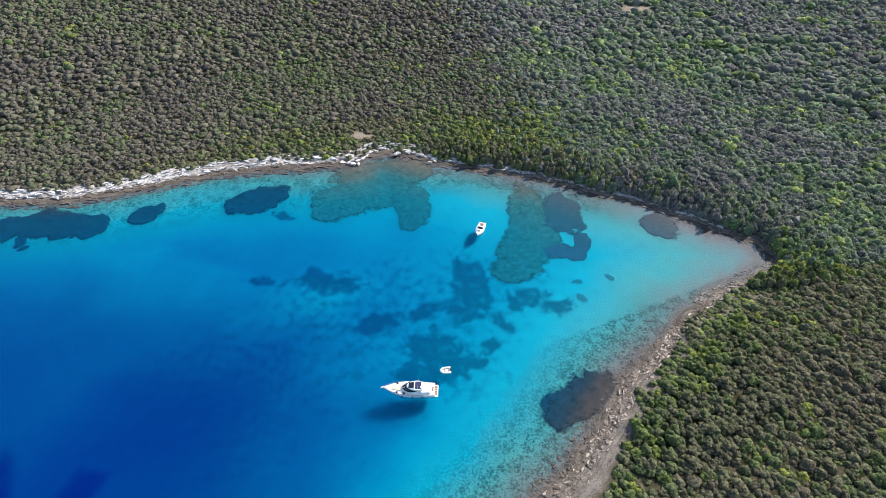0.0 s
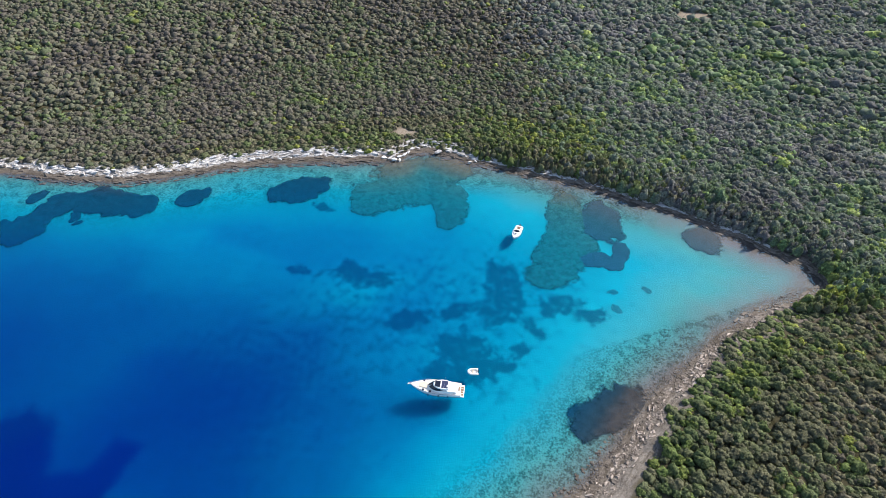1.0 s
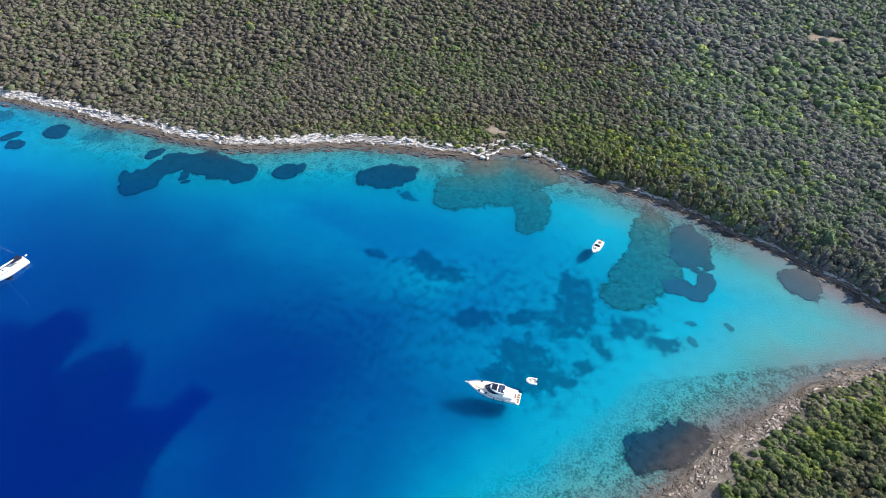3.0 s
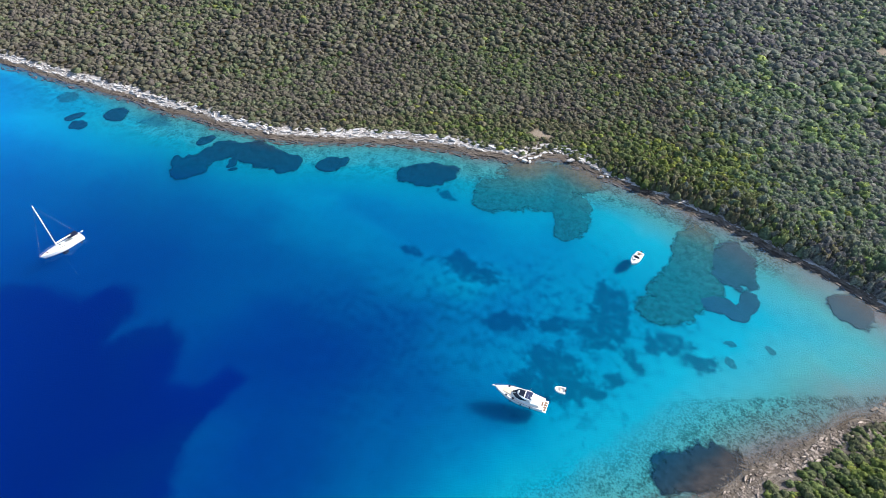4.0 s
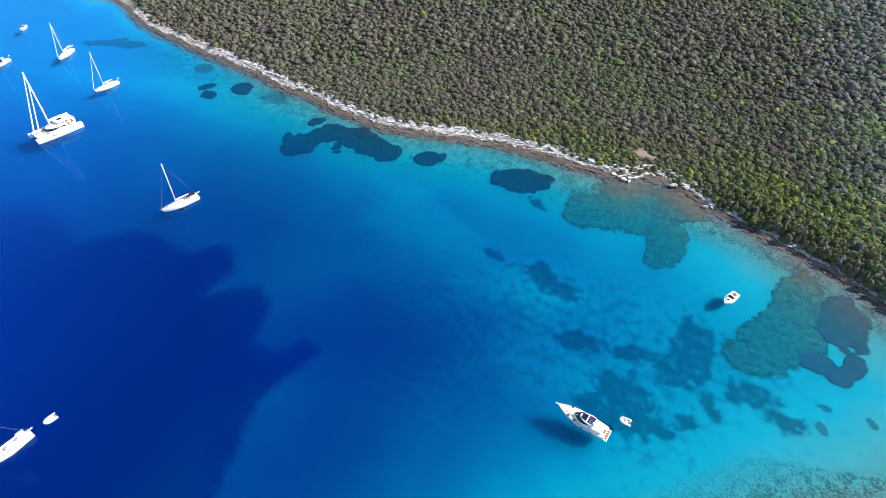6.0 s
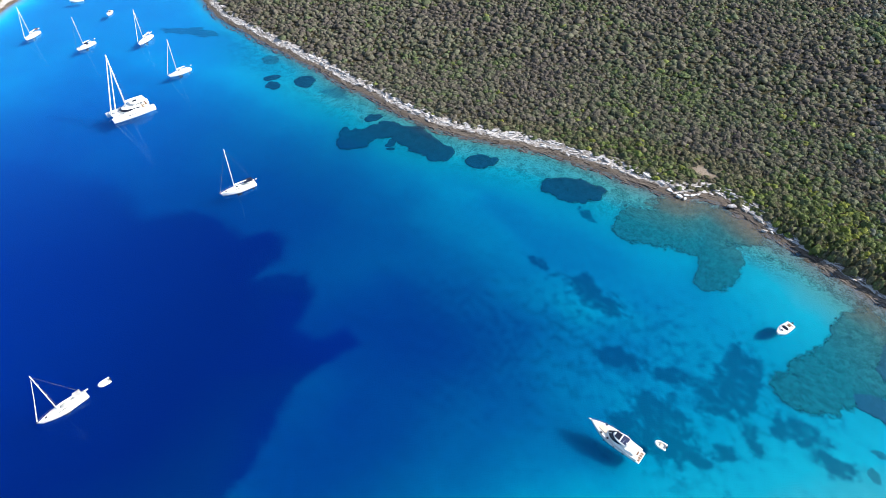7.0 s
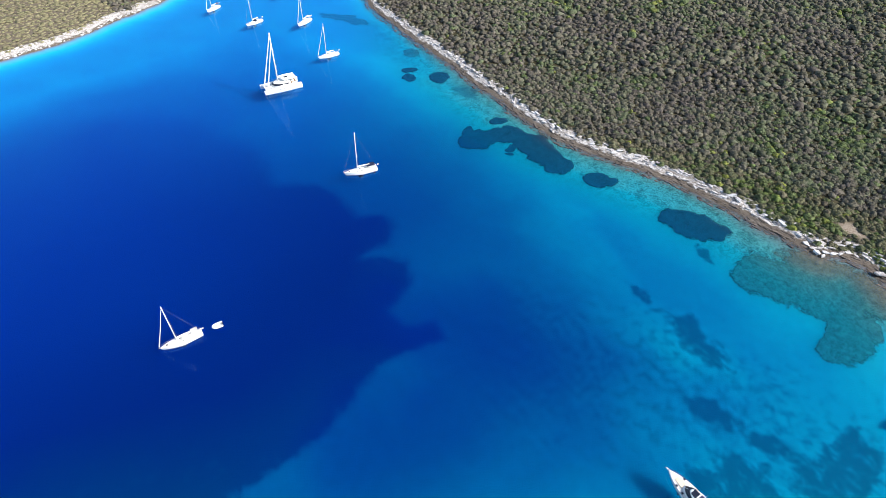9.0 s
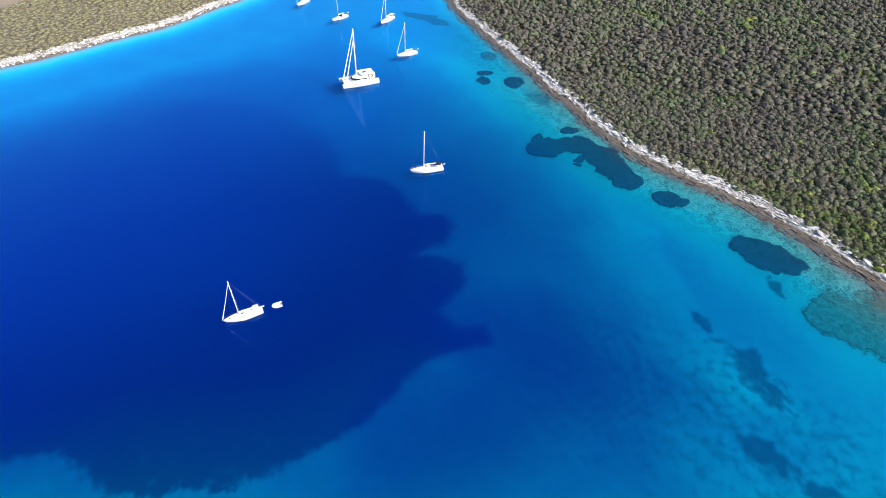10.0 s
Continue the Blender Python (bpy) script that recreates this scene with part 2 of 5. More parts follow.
def plain_material(name, colour, roughness=0.5, metallic=0.0, wear=0.12, specular=0.5):
    mat, nodes, links, shader = material(name, roughness, metallic, specular)
    geometry = nodes.new("ShaderNodeNewGeometry")
    fine = noise_node(nodes, links, geometry.outputs["Position"], 2.5, 5, 0.6)
    low = tuple(c * (1 - wear) for c in colour)
    links.new(mix_node(nodes, links, step_node(nodes, links, fine, 0.3, 0.7), low, colour), shader.inputs["Base Color"])
    return mat


GROUND = ground_material()
WATER = water_material()
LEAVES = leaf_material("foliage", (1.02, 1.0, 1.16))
# leaves of woods further off: distance haze put into a bluer colour
HAZED_INLAND_LEAVES = leaf_material("hazed_inland_foliage", (1.02, 1.0, 1.36))
# haze over the north-eastern woods, painted in as blue-grey foliage
EAST_HAZE_LEAVES = leaf_material("east_haze_foliage", (1.16, 1.24, 1.98))
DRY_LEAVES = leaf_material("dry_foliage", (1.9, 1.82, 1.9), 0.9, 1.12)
BARK = plain_material("bark", (0.13, 0.10, 0.075), 0.9, wear=0.4)
SEAGRASS = bed_material("seagrass", GRASS, 0.8)
WEED_BED = bed_material("weed", WEED, 0.55)
THIN_WEED = bed_material("thin_weed", WEED, 0.4, 0.4)
REEF_ROCK = bed_material("reef_rock", REEF, 0.9)
LIMESTONE = rock_material("limestone", (0.22, 0.195, 0.18), (0.76, 0.73, 0.72))
GREY_ROCK = rock_material("grey_rock", (0.16, 0.145, 0.14), (0.50, 0.475, 0.47))
TAN_ROCK = rock_material("tan_rock", (0.11, 0.085, 0.07), (0.40, 0.335, 0.29))
BROWN_ROCK = rock_material("brown_rock", (0.050, 0.040, 0.034), (0.20, 0.168, 0.145))
GELCOAT = plain_material("white_gelcoat", (0.82, 0.82, 0.80), 0.25, wear=0.05)
DECK_WHITE = plain_material("deck_white", (0.74, 0.73, 0.69), 0.6, wear=0.08)
CREAM = plain_material("cream_cushion", (0.66, 0.56, 0.44), 0.8)
NAVY = plain_material("navy_canvas", (0.020, 0.030, 0.085), 0.8)
DARK_GLASS = plain_material("tinted_glass", (0.012, 0.016, 0.03), 0.08)
TEAK = plain_material("teak", (0.23, 0.13, 0.08), 0.7, wear=0.3)
STEEL = plain_material("stainless_steel", (0.62, 0.62, 0.63), 0.25, 0.9)
SPAR = plain_material("white_spar", (0.80, 0.80, 0.79), 0.35)
ANTIFOUL = plain_material("antifouling", (0.020, 0.035, 0.075), 0.8)
SAILCLOTH = plain_material("sailcloth", (0.80, 0.79, 0.75), 0.8)
RUBBER = plain_material("dinghy_rubber", (0.72, 0.72, 0.70), 0.6)
BLACK = plain_material("black_plastic", (0.02, 0.02, 0.022), 0.4)
RED = plain_material("red_trim", (0.42, 0.10, 0.07), 0.6)
NET = plain_material("trampoline_net", (0.50, 0.52, 0.54), 0.9)


# ---- mesh helpers ----
def empty(name, label, category, group="", m=None):
    ob = tagged(new(name), label, category, group)
    if m is not None:
        ob.matrix_basis = m
    return ob


def part(name, bm, mat, parent, label=""):
    mesh = bpy.data.meshes.new(name)
    bmesh.ops.recalc_face_normals(bm, faces=bm.faces[:])
    bm.to_mesh(mesh)
    bm.free()
    mesh.materials.append(mat)
    ob = new(name, mesh)
    ob.parent = parent
    if label:
        tagged(ob, label)
    return ob


def smooth(ob):
    ob.data.polygons.foreach_set("use_smooth", [True] * len(ob.data.polygons))
    return ob


def loft(sections, closed=False, caps=True):
    """Skin through sections of equally many points."""
    bm = bmesh.new()
    rings = [[bm.verts.new(p) for p in section] for section in sections]
    count = len(rings[0])
    for a, b in zip(rings, rings[1:]):
        for i in range(count if closed else count - 1):
            j = (i + 1) % count
            bm.faces.new((a[i], a[j], b[j], b[i]))
    if caps:
        for ring in (rings[0], rings[-1]):
            if (ring[0].co - ring[-1].co).length > 1e-4 or closed:
                bm.faces.new(ring)
    bmesh.ops.remove_doubles(bm, verts=bm.verts[:], dist=0.002)
    return bm


def block(x0, x1, half, z0, z1, front=0.0, rear=0.0, side=0.0, front_half=None, bevel=0.04):
    """A bevelled block along x; its top is drawn in at the front, rear and sides."""
    fh = half if front_half is None else front_half
    bm = bmesh.new()
    low = [bm.verts.new(p) for p in ((x0, -half, z0), (x1, -fh, z0), (x1, fh, z0), (x0, half, z0))]
    top = [bm.verts.new(p) for p in ((x0 + rear, -half + side, z1), (x1 - front, -fh + side, z1), (x1 - front, fh - side, z1), (x0 + rear, half - side, z1))]
    bm.faces.new(low)
    bm.faces.new(top)
    for i in range(4):
        j = (i + 1) % 4
        bm.faces.new((low[i], low[j], top[j], top[i]))
    if bevel:
        bmesh.ops.bevel(bm, geom=bm.edges[:], offset=bevel, segments=2, affect="EDGES", profile=0.5)
    return bm


def shifted(bm, x=0.0, y=0.0, z=0.0, turn=None):
    if turn is not None:
        bmesh.ops.transform(bm, matrix=turn, verts=bm.verts[:])
    bmesh.ops.translate(bm, vec=(x, y, z), verts=bm.verts[:])
    return bm


def tube(points, radius, sides=8, end=None):
    """A round bar along points; end is the radius at its far end."""
    points = [Vector(p) for p in points]
    end = radius if end is None else end
    sections = []
    for n, p in enumerate(points):
        way = (points[min(n + 1, len(points) - 1)] - points[max(n - 1, 0)]).normalized()
        across = way.cross(Vector((0, 0, 1)) if abs(way.z) < 0.9 else Vector((1, 0, 0))).normalized()
        over = way.cross(across)
        r = radius + (end - radius) * n / (len(points) - 1)
        sections.append([p + r * (math.cos(a) * across + math.sin(a) * over) for a in (math.tau * k / sides for k in range(sides))])
    return loft(sections, closed=True)


def merged(*meshes):
    whole = bmesh.new()
    for bm in meshes:
        mesh = bpy.data.meshes.new("piece")
        bm.to_mesh(mesh)
        bm.free()
        whole.from_mesh(mesh)
        bpy.data.meshes.remove(mesh)
    return whole


# ---- fields of the plan ----
lattice = np.random.RandomState(7).rand(256, 256)


def value_noise(x, y, size, shift=0.0):
    x, y = x / size + shift, y / size + shift * 1.7
    i, j = np.floor(x).astype(int), np.floor(y).astype(int)
    u, v = x - i, y - j
    u, v = u * u * (3 - 2 * u), v * v * (3 - 2 * v)
    a, b = lattice[i % 256, j % 256], lattice[(i + 1) % 256, j % 256]
    c, d = lattice[i % 256, (j + 1) % 256], lattice[(i + 1) % 256, (j + 1) % 256]
    return (a * (1 - u) + b * u) * (1 - v) + (c * (1 - u) + d * u) * v - 0.5


def fractal(x, y, size, octaves=4, shift=0.0):
    return sum(value_noise(x, y, size / 2**k, shift + 13.1 * k) / 2**k for k in range(octaves))


def ease(value, low, high):
    t = np.clip((value - low) / (high - low), 0, 1)
    return t * t * (3 - 2 * t)


def coast_line(knots, step=2.5, rough=1.0):
    """A smooth line through the knots with the small bays and points of a rocky shore."""
    p = np.array(knots, float)
    ext = np.vstack((2 * p[0] - p[1], p, 2 * p[-1] - p[-2]))
    out = []
    for a, b, c, d in zip(ext, ext[1:], ext[2:], ext[3:]):
        count = max(2, min(60, int(np.linalg.norm(c - b) / step)))
        t = np.linspace(0, 1, count, endpoint=False)[:, None]
        out.append(0.5 * (2 * b + (c - a) * t + (2 * a - 5 * b + 4 * c - d) * t**2 + (3 * b - a - 3 * c + d) * t**3))
    line = np.vstack(out + [p[-1:]])
    return line + rough * np.stack((fractal(line[:, 0], line[:, 1], 9, 3, 3.3), fractal(line[:, 0], line[:, 1], 9, 3, 51.7)), 1)


BAY = coast_line([(-900, 330), (-560, 225), (-470, 192), (-394, 175), (-362, 178), (-330, 169), (-310, 163), (-286, 161), (-251, 158), (-219, 157),
                  (-196, 154), (-174, 154), (-158, 152), (-138, 151), (-119, 154), (-99, 161), (-80, 167), (-59, 170), (-36, 171), (-30, 172.5), (-26, 178),
                  (-20, 180), (-12, 177.5), (-3, 173.5), (7, 170.5), (28, 165), (52, 155), (74, 145), (91, 133), (103, 124), (107, 117), (100, 111),
                  (84, 104.5), (65.5, 91.5), (46.5, 72.5), (34.5, 57.5), (20, 44), (2, 26), (-18, -4), (-45, -50), (-90, -120), (-210, -300), (-500, -900)], rough=1.6)
ISLET = coast_line([(-800, -900), (-420, -480), (-350, -220), (-339, -140), (-343, -88), (-347, -62), (-355, -33), (-363, -2), (-380, 28), (-390, 47),
                    (-412, 78), (-450, 112), (-520, 150), (-700, 215), (-900, 260)], rough=1.6)
MAINLAND = np.vstack((BAY, [(-500, -4000), (4000, -4000), (4000, 4000), (-4000, 4000), (-4000, 900)]))
WESTLAND = np.vstack((ISLET, [(-4000, 500), (-4000, -4000), (-900, -4000)]))


def inside(x, y, ring):
    hit = np.zeros(x.shape, bool)
    for (ax, ay), (bx, by) in zip(ring, np.roll(ring, -1, 0)):
        if ay == by:
            continue
        hit ^= ((ay > y) != (by > y)) & (x < (bx - ax) * (y - ay) / (by - ay) + ax)
    return hit


def far_from(x, y, line):
    least = np.full(x.shape, 1e9)
    for (ax, ay), (bx, by) in zip(line, line[1:]):
        ex, ey = bx - ax, by - ay
        t = np.clip(((x - ax) * ex + (y - ay) * ey) / (ex * ex + ey * ey + 1e-9), 0, 1)
        np.minimum(least, (x - ax - t * ex) ** 2 + (y - ay - t * ey) ** 2, out=least)
    return np.sqrt(least)


def coast_distance(x, y):
    """Metres inland from the nearer shore; negative at sea."""
    land = inside(x, y, MAINLAND) | inside(x, y, WESTLAND)
    away = np.minimum(far_from(x, y, BAY), far_from(x, y, ISLET))
    return np.where(land, away, -away)


HOLLOWS = [(-46, 18, 22, 32, 10), (-69, 61, 32, 22, 30), (-55, 40, 18, 26, 20)]


SHOALS = [(-84, 114, 32, 9, -14), (-40, 103, 18, 8, 10)]


def patches(x, y, blobs, soft, size=7.0, warp=0.6):
    """Union of ragged-edged ovals: x, y, half lengths, turn in degrees."""
    wx, wy = x + warp * size * fractal(x, y, size, 3, 21.0), y + warp * size * fractal(x, y, size, 3, 37.0)
    best = np.zeros(x.shape)
    for bx, by, a, b, turn in blobs:
        c, s = math.cos(radians(turn)), math.sin(radians(turn))
        u, v = ((wx - bx) * c + (wy - by) * s) / a, (-(wx - bx) * s + (wy - by) * c) / b
        best = np.maximum(best, 1 - ease(np.hypot(u, v), 1 - soft, 1 + soft))
    return best


def depth_at(x, y, off):
    """Depth of the sea bed, off metres from the shore."""
    out = np.maximum(0, 106 - x)
    # bed raised westward to put the far water's brightness into its depth colour
    most = 0.55 + 0.0235 * np.minimum(out, 250) + 0.018 * np.clip(55 - y, 0, 60) - 0.9 * ease(-x, 130, 220) - 1.0 * ease(-x, 200, 300)
    reach = 14 + 0.09 * np.minimum(out, 320) + 15 * ease(-x, 250, 340)
    ledge = (0.5 * ease(-x, -100, -70) + 0.1 * ease(-x, -60, -20) + 1.0 * ease(-x, -30, 110) + 1.5 * ease(-x, 190, 300)) * (1 - np.exp(-off / 5.5))
    most = most + 1.9 * patches(x, y, HOLLOWS, 0.75, size=20) + 1.2 * patches(x, y, [(-23, 57, 16, 13, 30), (-98, -78, 22, 24, 0)], 0.8, size=20) - 0.8 * patches(x, y, SHOALS, 0.8, size=20)
    return np.maximum(ledge, most * (1 - np.exp(-((off / reach) ** 1.25)))) + 0.12 * fractal(x, y, 14, 3, 8.8) * np.minimum(off / 6, 1)


def height_at(x, y, s):
    rocky = np.exp(-((s - 4.5) / 4.5) ** 2)
    land = 0.25 * ease(s, 0, 2) + 1.3 * ease(s, 1.5, 9) + 0.035 * np.maximum(s - 6, 0) ** 0.98 + 2.0 * fractal(x, y, 70, 3, 4.4) * ease(s, 10, 60)
    land = land + rocky * (0.9 * np.abs(fractal(x, y, 5, 3, 2.2)) + 0.4 * fractal(x, y, 2.3, 2, 9.2))
    return np.where(s > 0, land, -0.05 - depth_at(x, y, np.maximum(-s, 0)))


BARE_SPOTS = [(-30, 191, 5.5, 2.8, 0), (-22, 196, 2.2, 4, 20), (118, 318, 11, 8, 20), (-452, -92, 24, 13, 10), (-472, -60, 20, 5, 60), (-235, 330, 7, 5, 0)]
MEADOW_DEEP = np.array([(-70, 15), (-77, 26), (-80.5, 36), (-80, 50), (-78, 56), (-85, 57), (-90, 48), (-97, 48), (-103, 61), (-110, 64), (-116, 60), (-122, 52), (-122, 64), (-129, 70),
                        (-138, 70), (-143, 61), (-158, 61), (-168, 58), (-178, 44), (-202, 47), (-243, 35), (-276, -12), (-281, -39), (-275, -63), (-270, -86), (-150, -110),
                        (-110, -84), (-101, -72), (-98, -60), (-90, -53.5), (-80, -49), (-69, -26), (-68, -10)], float)
WEED_SPARSE = [(-15, 98, 50, 24, 20), (14, 112, 20, 16, 0), (-55, 76, 30, 26, 20), (0, 82, 22, 14, 10)]
MEADOW_MID = [(27.7, 104, 7.5, 4.6, 13), (36, 100.5, 5.6, 3, 13), (18.4, 96.4, 3.4, 4.4, 13), (10.3, 110, 6.5, 12.5, 13), (7, 99.4, 4.1, 5.2, 13),
              (-1, 87.5, 8.5, 6.5, 13), (4.3, 80.5, 9.7, 5.2, 13), (-7.6, 79.5, 6, 4.4, 13), (14.2, 88, 3.8, 3.7, 13)]
MEADOW_SOFT = [(-290, 152, 9, 3, -10), (-271, 149, 9, 3, 0), (-190, 147, 9, 3, 0), (-53, 146.5, 6, 2, -15), (9, 120, 3, 5, 13), (-33, 113.5, 12, 4.6, -5), (-19, 97.4, 8.3, 4.2, 13), (-3, 101, 7.5, 3.4, 13), (-52, 113, 5, 2.6, 13)]


def meadow_at(x, y):
    """Where the seagrass meadows lie, and how thickly they cover the sand."""
    wx, wy = x + 2.0 * fractal(x, y, 12, 3, 21.0), y + 2.0 * fractal(x, y, 12, 3, 37.0)
    ring = np.vstack((MEADOW_DEEP, MEADOW_DEEP[:1]))
    edge = np.where(inside(wx, wy, MEADOW_DEEP), 1, -1) * far_from(wx, wy, ring)
    blur = 2.6 + 2.4 * ease(-x, 60, 130) * ease(y, 0, 50) + 12.0 * ease(-x, 150, 250)
    layers = ((ease(edge, -blur, blur), 0.95), (0.88 * patches(x, y, MEADOW_MID, 0.42, size=6, warp=0.7), 0.78),
              (0.95 * patches(x, y, MEADOW_SOFT, 0.5, size=8), 0.82))
    field, cover = np.zeros(x.shape), np.full(x.shape, 0.4)
    for layer, thick in layers:
        better = layer * thick > field * cover
        field, cover = np.where(better, layer, field), np.where(better, thick, cover)
    sparse = 0.42 * patches(x, y, WEED_SPARSE, 0.6, size=14)
    field, cover = np.where(sparse > field, sparse, field), np.where(sparse > field, 0.6, cover)
    # cover thinned westward, standing in for sky reflected off the far water
    return field, cover * (1 - 0.8 * ease(-x, 125, 260))


# ---- ground and sea ----
def spaced(low, fine_low, fine_high, high, fine, coarse):
    near = np.arange(fine_low, fine_high + fine / 2, fine)
    grow = 3.0 * 1.45 ** np.arange(1, 18)
    left, right = np.arange(fine_low - coarse, low, -coarse)[::-1], np.arange(fine_high + coarse, high, coarse)
    out = np.concatenate((left, near, right))
    return np.concatenate((out[0] - np.cumsum(grow)[::-1], out, out[-1] + np.cumsum(grow)))


def sheet(name, xs, ys, z):
    nx, ny = len(xs), len(ys)
    gx, gy = np.meshgrid(xs, ys)
    mesh = bpy.data.meshes.new(name)
    co = np.stack((gx, gy, z), -1).reshape(-1, 3)
    idx = np.arange(nx * ny).reshape(ny, nx)
    quads = np.stack((idx[:-1, :-1], idx[:-1, 1:], idx[1:, 1:], idx[1:, :-1]), -1).reshape(-1, 4)
    fill(mesh, co, quads)
    return mesh


def fill(mesh, co, quads):
    mesh.vertices.add(len(co))
    mesh.vertices.foreach_set("co", co.astype(np.float32).ravel())
    mesh.loops.add(quads.size)
    mesh.loops.foreach_set("vertex_index", quads.astype(np.int32).ravel())
    mesh.polygons.add(len(quads))
    mesh.polygons.foreach_set("loop_start", np.arange(0, quads.size, quads.shape[1], dtype=np.int32))
    mesh.update(calc_edges=True)


def set_attribute(mesh, name, values):
    layer = mesh.attributes.new(name, "FLOAT", "POINT")
    layer.data.foreach_set("value", values.astype(np.float32).ravel())


xs = spaced(-440, -290, 125, 300, 1.15, 2.75)
ys = spaced(-110, 40, 200, 440, 1.15, 2.75)
gx, gy = np.meshgrid(xs, ys)
gs = coast_distance(gx, gy)
ground_mesh = sheet("ground", xs, ys, height_at(gx, gy, gs))
set_attribute(ground_mesh, "coast", gs)
meadow, cover = meadow_at(gx, gy)
set_attribute(ground_mesh, "meadow", meadow)
set_attribute(ground_mesh, "cover", cover)
set_attribute(ground_mesh, "far_blue", ease(-gx + 0.5 * (80 - gy), 130, 290))
# stony shallows: wide along the south shore, narrower along the north
south_side = (gy < 75 + 0.39 * gx) & (gx > -60)
shelf_width = np.where(south_side, 28.0, np.interp(gx, (-20, 15), (34.0, 17.0)))
set_attribute(ground_mesh, "shelf", ease(gs, -shelf_width, -0.35 * shelf_width) * ease(gx, -330, -250)
              * np.where(south_side, 1 - 0.8 * ease(gx, 80, 98), 1 - ease(gx, 50, 75)))
# lowered eastward also to put the tree shade there into the rock colour
set_attribute(ground_mesh, "limestone", np.interp(gx, (-35, -15, 30, 75, 95), (1.0, 0.75, 0.42, 0.3, 0.1)) * np.where(south_side, 0.28, 1.0) * np.clip(0.88 + 1.3 * fractal(gx, gy, 17, 3, 61.0), 0.15, 1))
set_attribute(ground_mesh, "bare", np.maximum(patches(gx, gy, BARE_SPOTS, 0.5, size=5), 0.45 * ease(gs, 7, 12) * ease(-gx, 325, 340) * ease(140 - gy, 0, 30)))
ground_mesh.materials.append(GROUND)
ground_mesh.polygons.foreach_set("use_smooth", np.ones(len(ground_mesh.polygons), bool))
ground = tagged(new("ground", ground_mesh), "rocky limestone shore, brown soil and pale sandy sea bed", "ground", kind="structure")
water_axis = np.array([-3500.0, -440, 125, 3500])
water_mesh = sheet("water", water_axis, np.array([-3500.0, -110, 440, 3500]), np.zeros((4, 4)))
water_mesh.materials.append(WATER)
water = tagged(new("water", water_mesh), "clear calm turquoise to deep blue sea water", "water", kind="structure")
water.visible_shadow = False


# ---- beds on the sea floor ----
def bed(name, label, mat, blobs, rise, step=0.5, size=5.0, soft=0.22):
    """A raised bed with a ragged edge, lying on the sea floor."""
    b = np.array(blobs)
    reach = b[:, 2:4].max() + 4
    ax = np.arange(b[:, 0].min() - reach, b[:, 0].max() + reach, step)
    ay = np.arange(b[:, 1].min() - reach, b[:, 1].max() + reach, step)
    x, y = np.meshgrid(ax, ay)
    field = patches(x, y, blobs, soft, size=size, warp=0.45)
    keep = field > 0.03
    field = field + 0.35 * fractal(x, y, 2.6, 3, 5.0)
    s = coast_distance(x, y)
    z = height_at(x, y, s) + 0.55 * rise * ease(field, 0.35, 0.9) * (1 + 0.6 * fractal(x, y, 1.6, 2, 3.0)) + 0.11
    z = np.minimum(z, -0.10)
    edge = ~keep
    z = np.where(edge, z - 0.14, z)
    cell = keep[:-1, :-1] | keep[:-1, 1:] | keep[1:, 1:] | keep[1:, :-1]
    idx = np.arange(x.size).reshape(x.shape)
    quads = np.stack((idx[:-1, :-1][cell], idx[:-1, 1:][cell], idx[1:, 1:][cell], idx[1:, :-1][cell]), -1)
    used, flat = np.unique(quads, return_inverse=True)
    mesh = bpy.data.meshes.new(name)
    fill(mesh, np.stack((x.ravel()[used], y.ravel()[used], z.ravel()[used]), -1), flat.reshape(-1, 4))
    set_attribute(mesh, "edge", np.clip(field.ravel()[used], -1, 1.5))
    mesh.materials.append(mat)
    mesh.polygons.foreach_set("use_smooth", np.ones(len(mesh.polygons), bool))
    return tagged(new(name, mesh), label, name.replace("_", " "), "beds on the sea floor")


bed("seagrass_bed", "dark oval seagrass bed on pale sand", SEAGRASS, [(-65.0, 153.4, 11.2, 6.6, 23), (-70.5, 150.6, 5.0, 4.2, 0)], 0.35)
bed("seagrass_bed", "small dark oval seagrass bed near rocks", SEAGRASS, [(-102.2, 146.3, 7.2, 4.2, 40)], 0.35)
bed("seagrass_bed", "large dark lobed seagrass bed near the rocky shore", SEAGRASS,
    [(-154.0, 126.5, 8.2, 7.0, 63), (-161.2, 127.0, 3.4, 3.2, 63), (-150.5, 134.5, 6.0, 4.6, 70), (-158.5, 141.8, 4.0, 3.2, 63), (-147.5, 141.0, 6.0, 4.4, 10), (-136.0, 141.6, 8.0, 6.8, 0), (-126.5, 141.0, 7.4, 7.2, 0), (-133, 142.4, 11, 5.6, 0), (-147, 139, 7, 6, 60), (-118.6, 140.2, 5.6, 6.0, 63)], 0.4)
bed("seagrass_bed", "tiny dark seagrass clump on pale sand", SEAGRASS, [(-139.8, 133.8, 2.2, 1.9, 63)], 0.3)
bed("seagrass_bed", "tiny dark seagrass clump on pale sand", SEAGRASS, [(-137.6, 130.6, 1.4, 1.3, 63)], 0.3)
bed("seagrass_bed", "round dark seagrass bed near rocks", SEAGRASS, [(-209.1, 144.7, 5.7, 5.6, 63)], 0.35)
bed("seagrass_bed", "small dark seagrass clump", SEAGRASS, [(-225.7, 137.4, 4.1, 3, 63)], 0.35)
bed("seagrass_bed", "small dark seagrass clump", SEAGRASS, [(-219, 133.6, 3.5, 3.5, 63)], 0.35)
